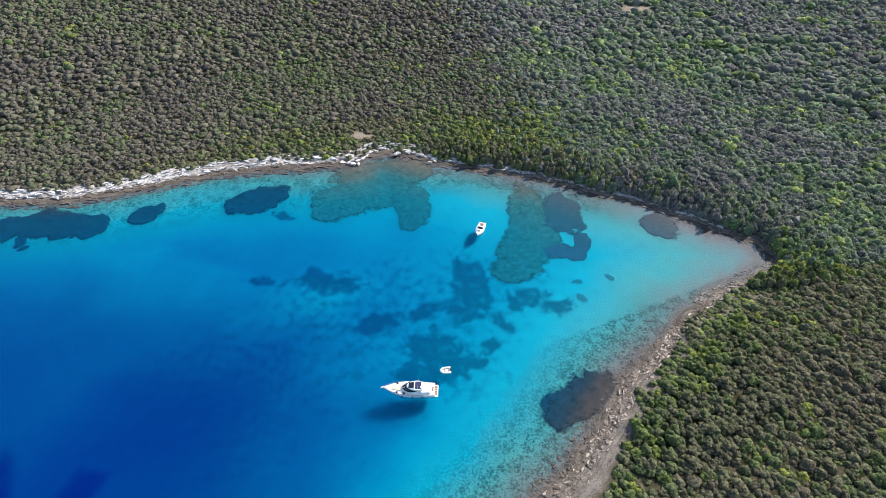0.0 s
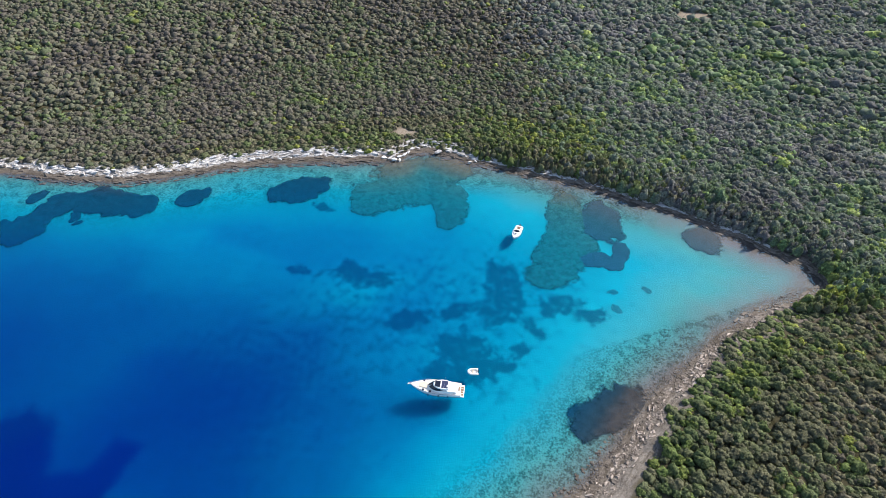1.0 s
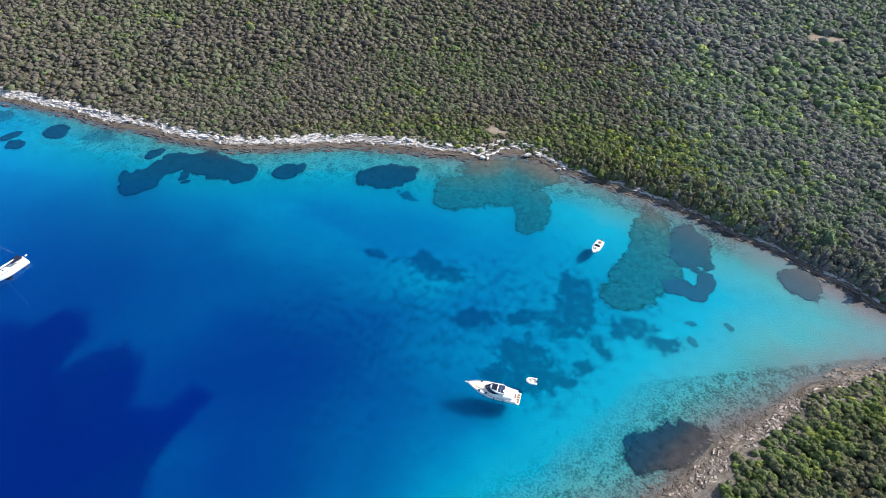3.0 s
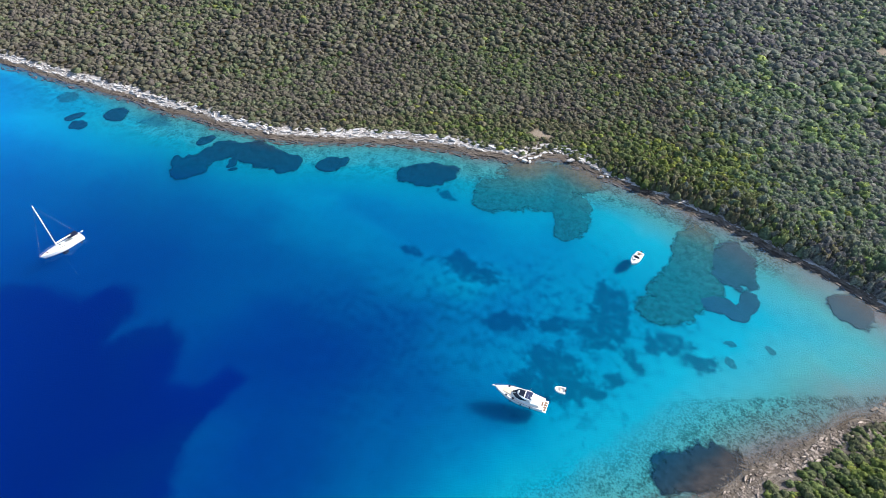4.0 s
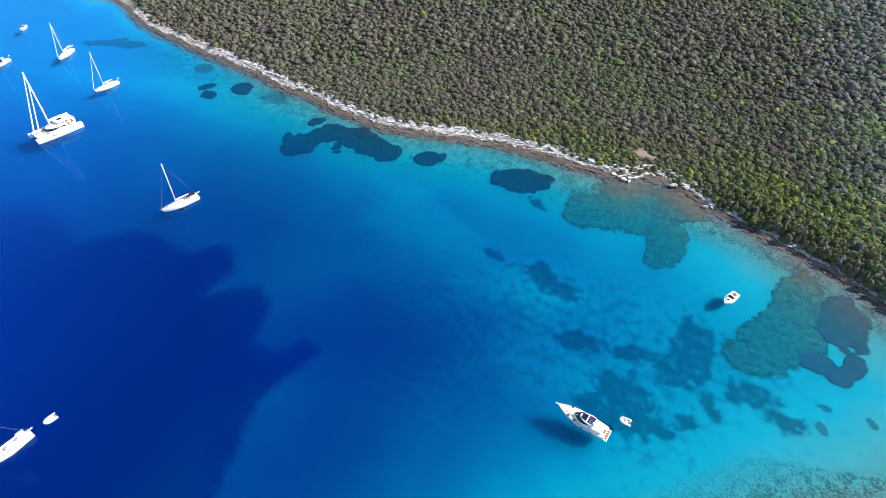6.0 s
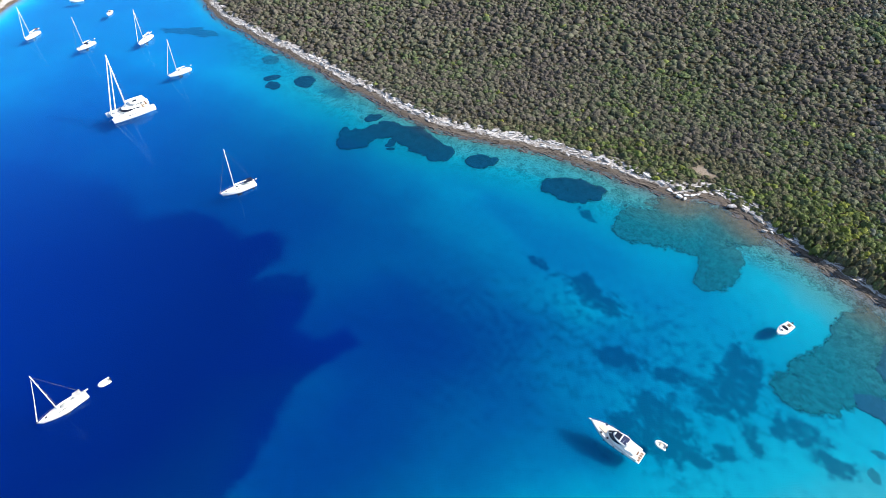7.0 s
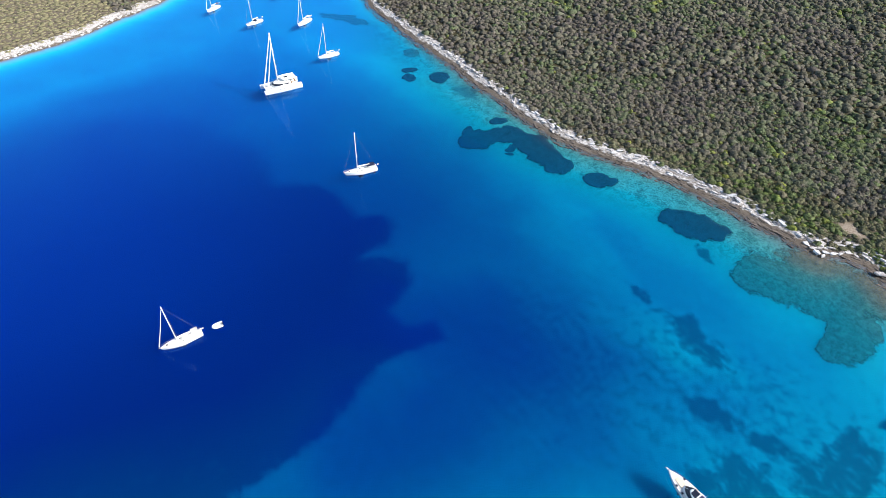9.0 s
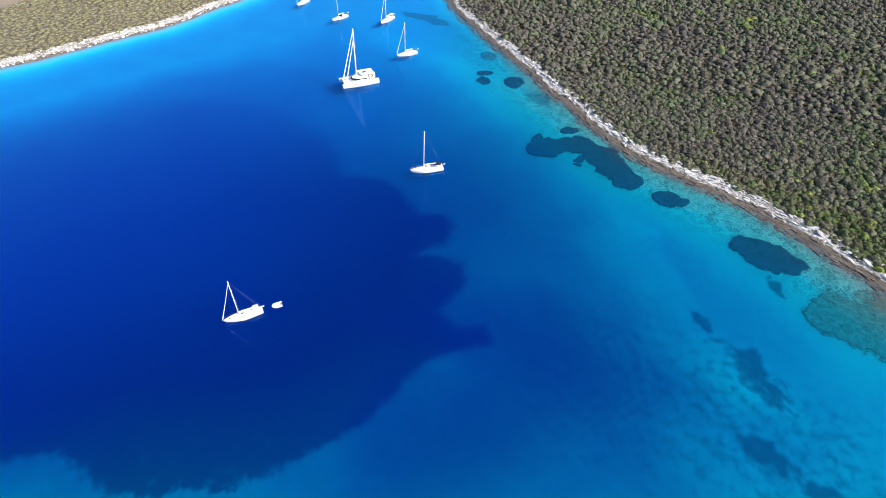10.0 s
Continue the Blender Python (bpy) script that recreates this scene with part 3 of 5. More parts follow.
bed("seagrass_bed", "wide faint weed bed in deeper water", THIN_WEED, [(-317, 140.5, 12, 4.2, 25), (-303, 147, 11, 4.2, 20), (-312, 146, 6, 3, 60)], 0.3, soft=0.5)
bed("seagrass_bed", "faint seagrass bed by the shore", THIN_WEED, [(-241.7, 149, 5.6, 4.5, 10)], 0.3)
bed("rock_reef", "shallow greenish rock reef with a finger to the south", REEF_ROCK,
    [(-35.0, 152.0, 12.0, 10.0, 0), (-21.0, 157.5, 14.0, 9.0, 12), (-8.2, 148.5, 5.8, 11.5, -6), (-9.6, 141.0, 4.4, 4.8, 0), (-19, 167, 20, 8, 8)], 0.12, size=10.0, soft=0.36)
bed("rock_reef", "boot-shaped stony greenish reef in shallow water", REEF_ROCK,
    [(31.8, 143, 7.0, 17, 3), (29.6, 127, 7.8, 12, -6), (26.6, 117.4, 7.6, 6.6, 20), (38, 131, 4, 7, 0)], 0.12, size=10.0, soft=0.36)
bed("seagrass_bed", "grey-blue flat weed bed in shallow water", WEED_BED, [(44.2, 142.4, 7.0, 10.2, 8)], 0.12, soft=0.32)
bed("seagrass_bed", "dark crescent-shaped weed bed in shallow water", WEED_BED, [(40.2, 124, 5.4, 3.8, 0), (48.7, 128.6, 2.7, 4.2, 5), (45, 122.4, 4.4, 2.5, 13), (47.6, 124.8, 2.6, 2.6, 0)], 0.15, size=3.0)
bed("seagrass_bed", "round grey weed bed off the beach", WEED_BED, [(76.2, 133.9, 5.8, 6.2, 13)], 0.08, soft=0.32)
bed("seagrass_bed", "dark brown weed bed beside the stony south shore", SEAGRASS, [(32.6, 67.8, 7.8, 5.2, 15), (38.6, 71.5, 6.8, 5.8, 45)], 0.15, soft=0.45)
for spot in ((43.2, 110, 1.7, 1.1, 20), (53.4, 111.3, 1.6, 1.2, -30), (43.5, 103.6, 1.4, 2.2, 13)):
    bed("seagrass_bed", "tiny weed clump on bright sand", THIN_WEED, [spot], 0.06, step=0.35, size=2.5, soft=0.4)


# ---- boats ----
def hull_shape(length, beam, stern_height, bow_height, draft, stern_width, fine, rake, count=16):
    """Stations from stern to bow: x, half breadth, sheer height, and how far the waterline is drawn back there."""
    rows = []
    for n in range(count):
        u = n / (count - 1)
        u = 1 - (1 - u) ** 1.25
        full = stern_width + (1 - stern_width) * min(1, u / 0.45) ** 0.7
        half = beam / 2 * full * (1 - max(0.0, (u - 0.42) / 0.58) ** fine)
        rows.append((length * (u - 0.5), max(half, 0.03), stern_height + (bow_height - stern_height) * u**1.7, rake * u**3, u))
    return rows, draft


def hull_mesh(shape, top=1.0, bottom=None):
    rows, draft = shape
    sections = []
    for x, half, sheer, back, u in rows:
        d = draft * (1 - 0.75 * u**3)
        side = [(x, half, sheer * top), (x - 0.45 * back, 0.975 * half, 0.45 * sheer), (x - 0.9 * back, 0.90 * half, 0.02), (x - back, 0.62 * half, -0.6 * d), (x - back, 0.0, -d)]
        sections.append(side + [(px, -py, pz) for px, py, pz in side[-2::-1]])
    return loft(sections)


def band_mesh(shape, low, high, out=0.012, sides=(1, -1)):
    """A thin stripe or strip of glazing along a hull between two shares of its height."""
    rows, _ = shape
    halves = []
    for sign in sides:
        sections = []
        for x, half, sheer, back, u in rows:
            def at(k):
                return Vector((x - back * 0.9 * (1 - k), sign * (half * (0.90 + 0.10 * k) + out), sheer * k))
            sections.append([at(low), at(high)])
        halves.append(loft(sections, caps=False))
    return merged(*halves)


def deck_mesh(shape, camber=0.06, inset=0.97, lift=0.012, start=0, stop=None):
    rows, _ = shape
    sections = []
    for x, half, sheer, back, u in rows[start:stop]:
        sections.append([(x, k * half * inset, sheer + lift + camber * (1 - k * k)) for k in (-1, -0.6, -0.2, 0.2, 0.6, 1)])
    return loft(sections, caps=False)


def rail_mesh(shape, start, stop, height, inset=0.93, radius=0.022, posts=True):
    rows, _ = shape
    picked = rows[start:stop]
    port = [Vector((x, half * inset, sheer + height)) for x, half, sheer, back, u in picked]
    other = [Vector((p.x, -p.y, p.z)) for p in port]
    tubes = [tube(port + other[::-1], radius, 6)] if stop is None or stop >= len(rows) else [tube(port, radius, 6), tube(other, radius, 6)]
    if posts:
        for p in port[::2] + other[::2]:
            tubes.append(tube([p - Vector((0, 0, height)), p], radius * 0.8, 5))
    return merged(*tubes)


def pod(x0, x1, half, z0, z1, front=0.0, rear=0.0, side=0.0, nose=0.5, square=2.6, dome=0.06, count=28):
    """A moulded shape with a rounded plan: narrower towards its front by nose, drawn in towards its top, slightly domed."""
    sections = []
    for share, inset in ((0.0, 0.0), (0.12, 0.0), (0.88, 1.0), (0.97, 1.15), (1.0, 1.5)):
        a0, a1 = x0 + rear * inset, x1 - front * inset
        h = half - side * inset - (0.08 if inset > 1.4 else 0.0)
        ring = []
        for n in range(count):
            t = math.tau * n / count
            c, s = math.cos(t), math.sin(t)
            u = math.copysign(abs(c) ** (2 / square), c)
            v = math.copysign(abs(s) ** (2 / square), s)
            slim = 1 - (1 - nose) * max(0.0, u) ** 1.5
            ring.append(((a0 + a1) / 2 + (a1 - a0) / 2 * u, h * v * slim, z0 + (z1 - z0) * share))
        sections.append(ring)
    middle = [((p[0] * 0.5 + (x0 + x1) / 4), p[1] * 0.4, z1 + dome) for p in sections[-1]]
    return loft(sections + [middle], closed=True)


def motor_yacht(m):
    boat = empty("motor_yacht", "white sport motor yacht with dark windows and open sunroof at anchor", "motor yacht", m=m)
    shape = hull_shape(12.9, 4.1, 1.25, 1.75, 0.8, 0.86, 2.1, 1.3, 18)
    hull = smooth(part("hull", hull_mesh(shape), GELCOAT, boat))
    part("boot_stripe", band_mesh(shape, 0.02, 0.26), NAVY, hull, "navy stripe at the waterline")
    for side in (1, -1):
        for low, high in ((-5.2, -2.4), (-2.2, 0.6), (1.0, 3.6)):
            part("hull_window", band_mesh(([r for r in shape[0] if low < r[0] < high], 0), 0.42, 0.76, 0.02, (side,)), DARK_GLASS, hull, "long tinted hull window")
    deck = part("deck", deck_mesh(shape, 0.12), DECK_WHITE, boat)
    part("rubbing_strake", merged(*[tube([Vector((x, s * (h + 0.02), z)) for x, h, z, b, u in shape[0]], 0.045, 6) for s in (1, -1)]), STEEL, hull)
    part("sunpad", block(1.9, 4.3, 0.95, 1.62, 1.80, 0.25, 0.05, 0.05, 0.6, 0.06), CREAM, deck, "beige foredeck sunpad")
    for x, y in ((4.75, 0.0), (2.9, 1.28), (2.9, -1.28), (1.1, 1.6)):
        part("deck_hatch", shifted(block(-0.24, 0.24, 0.24, 0, 0.08, bevel=0.03), x, y, 1.62), DARK_GLASS, deck, "dark round-edged deck hatch")
    smooth(part("coaming", pod(-5.6, 2.6, 1.75, 1.2, 1.98, 0.8, 0.2, 0.16, 0.45, 3.2), GELCOAT, boat))
    smooth(part("windscreen", pod(-2.6, 1.75, 1.5, 1.95, 2.6, 0.75, 0.1, 0.16, 0.5, 2.6), DARK_GLASS, boat, "wraparound tinted windscreen"))
    for y in (0.5, -0.5):
        part("windscreen_frame", tube([(1.72, y * 0.8, 2.08), (0.9, y * 0.8, 2.66)], 0.05, 6), GELCOAT, boat)
    top = smooth(part("hardtop", pod(-4.0, 0.55, 1.42, 2.58, 2.84, 0.25, 0.15, 0.1, 0.55, 3.0, 0.03), GELCOAT, boat, "white hardtop"))
    part("sunroof", block(-1.35, 0.05, 1.0, 2.82, 2.91, 0.12, 0.02, 0.04, 0.72, 0.02), DARK_GLASS, top, "dark glass sunroof")
    part("sunroof", block(-3.2, -1.6, 1.12, 2.82, 2.91, 0.04, 0.04, 0.04, 1.06, 0.02), NAVY, top, "dark canvas roof panel")
    for y in (1.3, -1.3):
        part("hardtop_pillar", tube([(-3.3, y * 1.08, 1.9), (-2.7, y, 2.66)], 0.11, 8), GELCOAT, boat)
    part("radar_dome", shifted(block(-0.3, 0.3, 0.3, 0, 0.24, 0.08, 0.08, 0.08, bevel=0.07), -3.15, 0.55, 2.86), GELCOAT, top)
    part("antenna", tube([(-2.2, 1.05, 2.8), (-2.5, 1.1, 5.0)], 0.03, 6, 0.012), SPAR, top)
    part("antenna", tube([(-2.2, -1.05, 2.8), (-2.5, -1.1, 4.4)], 0.03, 6, 0.012), SPAR, top)
    part("cockpit_floor", block(-5.3, -3.2, 1.35, 1.27, 1.36, bevel=0.02), TEAK, boat)
    part("cockpit_seat", block(-5.5, -4.6, 1.45, 1.36, 1.86, 0.1, 0.15, 0.08, bevel=0.08), DECK_WHITE, boat)
    part("sun_lounge", block(-4.75, -3.6, 0.95, 1.4, 1.95, 0.1, 0.1, 0.08, bevel=0.08), CREAM, boat)
    platform = part("swim_platform", block(-7.35, -6.3, 1.72, 0.42, 0.58, 0, 0.12, 0.05, bevel=0.05), GELCOAT, boat)
    for y in (-1.02, -0.34, 0.34, 1.02):
        part("teak_panel", shifted(block(-7.15, -6.45, 0.28, 0.575, 0.60, bevel=0.008), 0, y, 0), TEAK, platform, "teak deck panel")
    part("transom_steps", shifted(block(-6.65, -5.9, 0.42, 0.5, 0.95, 0.05, 0.2, 0.02, bevel=0.04), 0, 1.1, 0), DECK_WHITE, boat)
    part("garage_door", block(-6.6, -5.8, 0.62, 0.6, 1.45, 0.05, 0.45, 0.05, bevel=0.05), TEAK, boat, "brown teak transom door")
    part("bow_rail", rail_mesh(shape, 9, None, 0.55), STEEL, boat)
    part("pulpit", block(6.3, 7.0, 0.22, 1.66, 1.78, 0.15, 0.0, 0.03, 0.12, 0.03), GELCOAT, boat)
    part("anchor", merged(tube([(6.9, 0, 1.72), (7.15, 0, 1.35)], 0.05, 6), tube([(7.15, -0.22, 1.3), (7.05, 0, 1.25), (7.15, 0.22, 1.3)], 0.04, 6)), STEEL, boat)
    for x in (-3.4, -1.0, 1.6):
        part("fender", tube([(x, 2.12, 1.05), (x, 2.16, 0.8), (x, 2.14, 0.5)], 0.15, 8), NAVY, boat)
    return boat


def dinghy(m, label, length=2.7, cushion=True):
    boat = empty("dinghy", label, "dinghy", "tenders", m)
    b, r, h = 0.58 * length / 2, 0.085 * length, length / 2
    path = [(-h, b * 0.92, 0.30), (-h * 0.5, b, 0.28), (h * 0.2, b, 0.29), (h * 0.6, b * 0.8, 0.34), (h * 0.88, b * 0.38, 0.40)]
    path = path + [(h * 0.95, 0, 0.42)] + [(x, -y, z) for x, y, z in path[::-1]]
    smooth(part("tube", tube(path, r, 10), RUBBER, boat, "pale inflated tube"))
    part("floor", loft([[(x, -w, 0.14), (x, 0, 0.08), (x, w, 0.14)] for x, w in ((-h * 0.9, b * 0.85), (h * 0.3, b * 0.85), (h * 0.8, b * 0.3))], caps=False), DECK_WHITE, boat)
    part("bench", block(-h * 0.15, h * 0.12, b * 0.95, 0.25, 0.34, bevel=0.03), CREAM if cushion else DECK_WHITE, boat)
    part("transom", block(-h * 0.86, -h * 0.78, b * 0.8, -0.1, 0.42, bevel=0.02), DECK_WHITE, boat)
    motor = part("outboard", block(-h * 1.12, -h * 0.84, 0.15, 0.45, 0.85, 0.06, 0.04, 0.03, bevel=0.05), BLACK, boat, "black outboard engine")
    part("engine_leg", tube([(-h * 0.97, 0, 0.45), (-h * 1.0, 0, -0.45)], 0.06, 6), BLACK, motor)
    return boat


def cabin_boat(m, label, length=6.6, stripe=None):
    boat = empty("cabin_boat", label, "motor boat", "small motor boats", m)
    k = length / 6.6
    shape = hull_shape(6.4 * k, 2.75 * k, 0.85, 1.15, 0.4, 0.84, 2.8, 0.6, 14)
    hull = smooth(part("hull", hull_mesh(shape), GELCOAT, boat))
    part("boot_stripe", band_mesh(shape, 0.03, 0.22), stripe or NAVY, hull)
    part("deck", deck_mesh(shape, 0.10), DECK_WHITE, boat)
    smooth(part("cabin", pod(-0.4 * k, 2.3 * k, 0.92 * k, 0.9, 1.35, 0.5 * k, 0.02, 0.1, 0.5, 2.6, 0.05), GELCOAT, boat))
    part("windscreen", pod(-0.3 * k, 0.6 * k, 0.9 * k, 1.3, 1.66, 0.22 * k, 0.02, 0.1, 0.8, 2.4, 0.0), DARK_GLASS, boat, "dark curved windscreen")
    part("deck_hatch", shifted(block(-0.28, 0.28, 0.28, 0, 0.07, bevel=0.03), 1.35 * k, 0, 1.33), DARK_GLASS, boat)
    for y in (0.98, -0.98):
        part("coaming", shifted(block(-2.9 * k, -0.2 * k, 0.12, 0.9, 1.18, 0.05, 0.05, 0.03, bevel=0.04), 0, y * k, 0), GELCOAT, boat)
    part("cockpit_floor", block(-2.8 * k, -0.3 * k, 0.86 * k, 0.92, 0.97, bevel=0.01), DECK_WHITE, boat)
    part("helm_seat", shifted(block(-0.95, -0.5, 0.25, 0.95, 1.45, 0.05, 0.1, 0.04, bevel=0.05), 0, -0.45, 0), CREAM, boat)
    part("engine_box", block(-2.35 * k, -1.6 * k, 0.42, 0.95, 1.25, bevel=0.06), TEAK, boat, "dark brown seat box")
    part("stern_bench", block(-2.95 * k, -2.5 * k, 0.85 * k, 0.95, 1.22, bevel=0.05), DECK_WHITE, boat)
    motor = part("outboard", block(-3.65 * k, -3.2 * k, 0.22, 0.75, 1.3, 0.08, 0.05, 0.04, bevel=0.06), BLACK, boat)
    part("engine_leg", tube([(-3.4 * k, 0, 0.75), (-3.45 * k, 0, -0.5)], 0.08, 6), BLACK, motor)
    part("bow_rail", rail_mesh(shape, 8, None, 0.35, radius=0.018), STEEL, boat)
    return boat


def sailing_yacht(m, label, length, mast, canopy, genoa=True, hood=SAILCLOTH, cover=SAILCLOTH, stripe=NAVY, tender=False):
    """A sailing yacht at anchor, sails down. canopy: the cloth over its cockpit, or None."""
    boat = empty("sailing_yacht", label, "sailing yacht", "sailing yachts at anchor", m)
    k = length / 12.0
    shape = hull_shape(length, 3.7 * k, 1.05 * k, 1.35 * k, 0.55 * k, 0.64, 1.75, 0.9 * k, 18)
    hull = smooth(part("hull", hull_mesh(shape), GELCOAT, boat))
    part("boot_stripe", band_mesh(shape, 0.05, 0.16), stripe, hull)
    part("keel", loft([[(x0, 0, z), (0.5 * (x0 + x1), 0.16 * k, z), (x1, 0, z), (0.5 * (x0 + x1), -0.16 * k, z)] for x0, x1, z in ((-1.0 * k, 1.2 * k, -0.4 * k), (-0.8 * k, 0.6 * k, -2.0 * k))], closed=True), ANTIFOUL, boat)
    part("rudder", shifted(block(-0.3 * k, 0.3 * k, 0.05, -1.6 * k, -0.3 * k, bevel=0.02), -4.9 * k, 0, 0), ANTIFOUL, boat)
    deck = part("deck", deck_mesh(shape, 0.10), DECK_WHITE, boat)
    roof = smooth(part("coachroof", pod(-1.5 * k, 3.3 * k, 1.15 * k, 1.1 * k, 1.68 * k, 0.6 * k, 0.03, 0.12 * k, 0.45, 2.8), GELCOAT, boat))
    for y in (1.05, -1.05):
        part("cabin_window", shifted(block(-0.9 * k, 1.5 * k, 0.03, 1.36 * k, 1.55 * k, 0.25, 0.1, 0.0, bevel=0.01), 0, y * k, 0, None), DARK_GLASS, roof)
    for x, z in ((2.2, 1.52), (3.9, 1.38), (0.1, 1.72)):
        part("deck_hatch", shifted(block(-0.25 * k, 0.25 * k, 0.25 * k, 0, 0.06, bevel=0.02), x * k, 0, z * k), DARK_GLASS, deck)
    well = part("cockpit", block(-5.3 * k, -1.6 * k, 0.6 * k, 1.16 * k, 1.24 * k, bevel=0.02), DECK_WHITE, boat, "white cockpit sole")
    for y in (1.02, -1.02):
        part("cockpit_bench", shifted(block(-4.6 * k, -1.5 * k, 0.24 * k, 1.14 * k, 1.5 * k, 0.05, 0.05, 0.05, bevel=0.04), 0, y * k, 0), DECK_WHITE, well)
    wheel = [(-4.2 * k, 0.45 * k * math.cos(a), 1.75 * k + 0.45 * k * math.sin(a)) for a in (math.tau * n / 14 for n in range(15))]
    part("wheel", merged(tube(wheel, 0.025, 5), tube([(-4.15 * k, 0, 1.2 * k), (-4.2 * k, 0, 1.75 * k)], 0.06, 6)), STEEL, boat)
    foot = Vector((1.0 * k, 0, 1.6 * k))
    head = Vector((1.0 * k - 0.035 * mast, 0, mast))
    spar = smooth(part("mast", tube([foot, (foot + head) / 2, head], 0.13 * k + 0.03, 10, 0.09 * k + 0.02), SPAR, boat))
    for share in (0.38, 0.68):
        c = foot.lerp(head, share)
        part("spreader", tube([c + Vector((-0.2, -1.0 * k, 0.05)), c, c + Vector((-0.2, 1.0 * k, 0.05))], 0.04, 6), SPAR, spar)
    boom = part("boom", tube([foot + Vector((-0.1, 0, 1.0 * k)), foot + Vector((-4.6 * k, 0, 1.15 * k))], 0.09 * k, 8), SPAR, boat)
    part("sail_cover", smooth_loaf(foot + Vector((-0.2, 0, 1.15 * k)), foot + Vector((-4.4 * k, 0, 1.28 * k)), 0.17 * k), cover, boom, "flaked mainsail in its cover")
    bow, stern = Vector((length / 2 - 0.15, 0, 1.42 * k)), Vector((-length / 2 + 0.1, 0, 1.15 * k))
    top = foot.lerp(head, 0.97)
    if genoa:
        part("furled_genoa", tube([bow + Vector((0, 0, 0.5)), bow.lerp(top, 0.5), bow.lerp(top, 0.94)], 0.13 * k, 8, 0.07 * k), SAILCLOTH, boat, "white furled headsail")
    part("forestay", tube([bow, top], 0.025, 5), STEEL, boat)
    part("backstay", tube([stern, top], 0.022, 5), STEEL, boat)
    for y in (1.0, -1.0):
        tip = foot.lerp(head, 0.68) + Vector((-0.2, y * k, 0.05))
        part("shroud", tube([(foot.x - 0.3, 1.72 * k * y, 1.25 * k), tip, foot.lerp(head, 0.95)], 0.02, 5), STEEL, boat)
    part("bow_rail", rail_mesh(shape, 14, None, 0.55 * k, radius=0.02), STEEL, boat)
    part("guard_rail", rail_mesh(shape, 0, 15, 0.55 * k, radius=0.012), STEEL, boat)
    if hood is not None:
        part("sprayhood", arch(-1.5 * k, 0.1 * k, 1.05 * k, 1.6 * k, 2.35 * k, 0.6 * k), hood, boat, "cloth sprayhood")
    if canopy is not None:
        shade = part("bimini", arch(-5.2 * k, (-2.3 if hood is None else -3.3) * k, 1.05 * k, 2.6 * k, 2.85 * k, 0.12 * k), canopy, boat, "cockpit sun canopy")
        for x in (-5.05, -3.45):
            for y in (1.02, -1.02):
                part("bimini_pole", tube([(-4.2 * k, y * 1.1 * k, 1.25 * k), (x * k, y * k, 2.62 * k)], 0.02, 5), STEEL, shade)
    staff = part("flagstaff", tube([stern, stern + Vector((-0.3, 0.4, 1.5))], 0.02, 5), SPAR, boat)
    part("flag", shifted(block(-0.35, 0.35, 0.015, 0, 0.4, bevel=0.005), stern.x - 0.55, 0.45, stern.z + 1.05), SAILCLOTH, staff)
    part("anchor_roller", block(length / 2 - 0.5, length / 2 + 0.25, 0.12, 1.33 * k, 1.42 * k, bevel=0.02), STEEL, boat)
    if tender:
        part("fender", tube([(-5.3 * k, -1.75 * k, 1.1 * k), (-5.35 * k, -1.8 * k, 0.4 * k)], 0.2, 8), RUBBER, boat, "white fender")
        part("fender", tube([(-4.7 * k, -1.85 * k, 1.1 * k), (-4.7 * k, -1.9 * k, 0.4 * k)], 0.2, 8), RUBBER, boat, "white fender")
        part("life_raft", shifted(block(-0.35, 0.35, 0.3, 0, 0.35, bevel=0.08), -5.6 * k, -0.9 * k, 1.2 * k), GELCOAT, boat)
    return boat


def smooth_loaf(a, b, radius):
    a, b = Vector(a), Vector(b)
    sections = []
    for n in range(9):
        u = n / 8
        c, r = a.lerp(b, u), radius * (0.75 + 0.45 * math.sin(math.pi * min(1, u + 0.2)))
        sections.append([c + Vector((0, r * 0.8 * math.cos(t), r * 1.3 * math.sin(t))) for t in (math.tau * k / 10 for k in range(10))])
    return loft(sections, closed=True)


def arch(x0, x1, half, z0, z1, drop):
    """A stretched cloth, curved across and lower at the front."""
    bm = bmesh.new()
    rows = []
    for n in range(6):
        u = n / 5
        row = []
        for k in range(9):
            a = math.pi * k / 8
            y = half * math.cos(a)
            z = z0 + (z1 - z0) * math.sin(a) ** 0.5 - drop * u * u * math.sin(a)
            row.append(bm.verts.new((x0 + (x1 - x0) * u, y, z)))
        rows.append(row)
    for r, s in zip(rows, rows[1:]):
        for k in range(8):
            bm.faces.new((r[k], r[k + 1], s[k + 1], s[k]))
    bmesh.ops.solidify(bm, geom=bm.faces[:], thickness=0.04)
    return bm


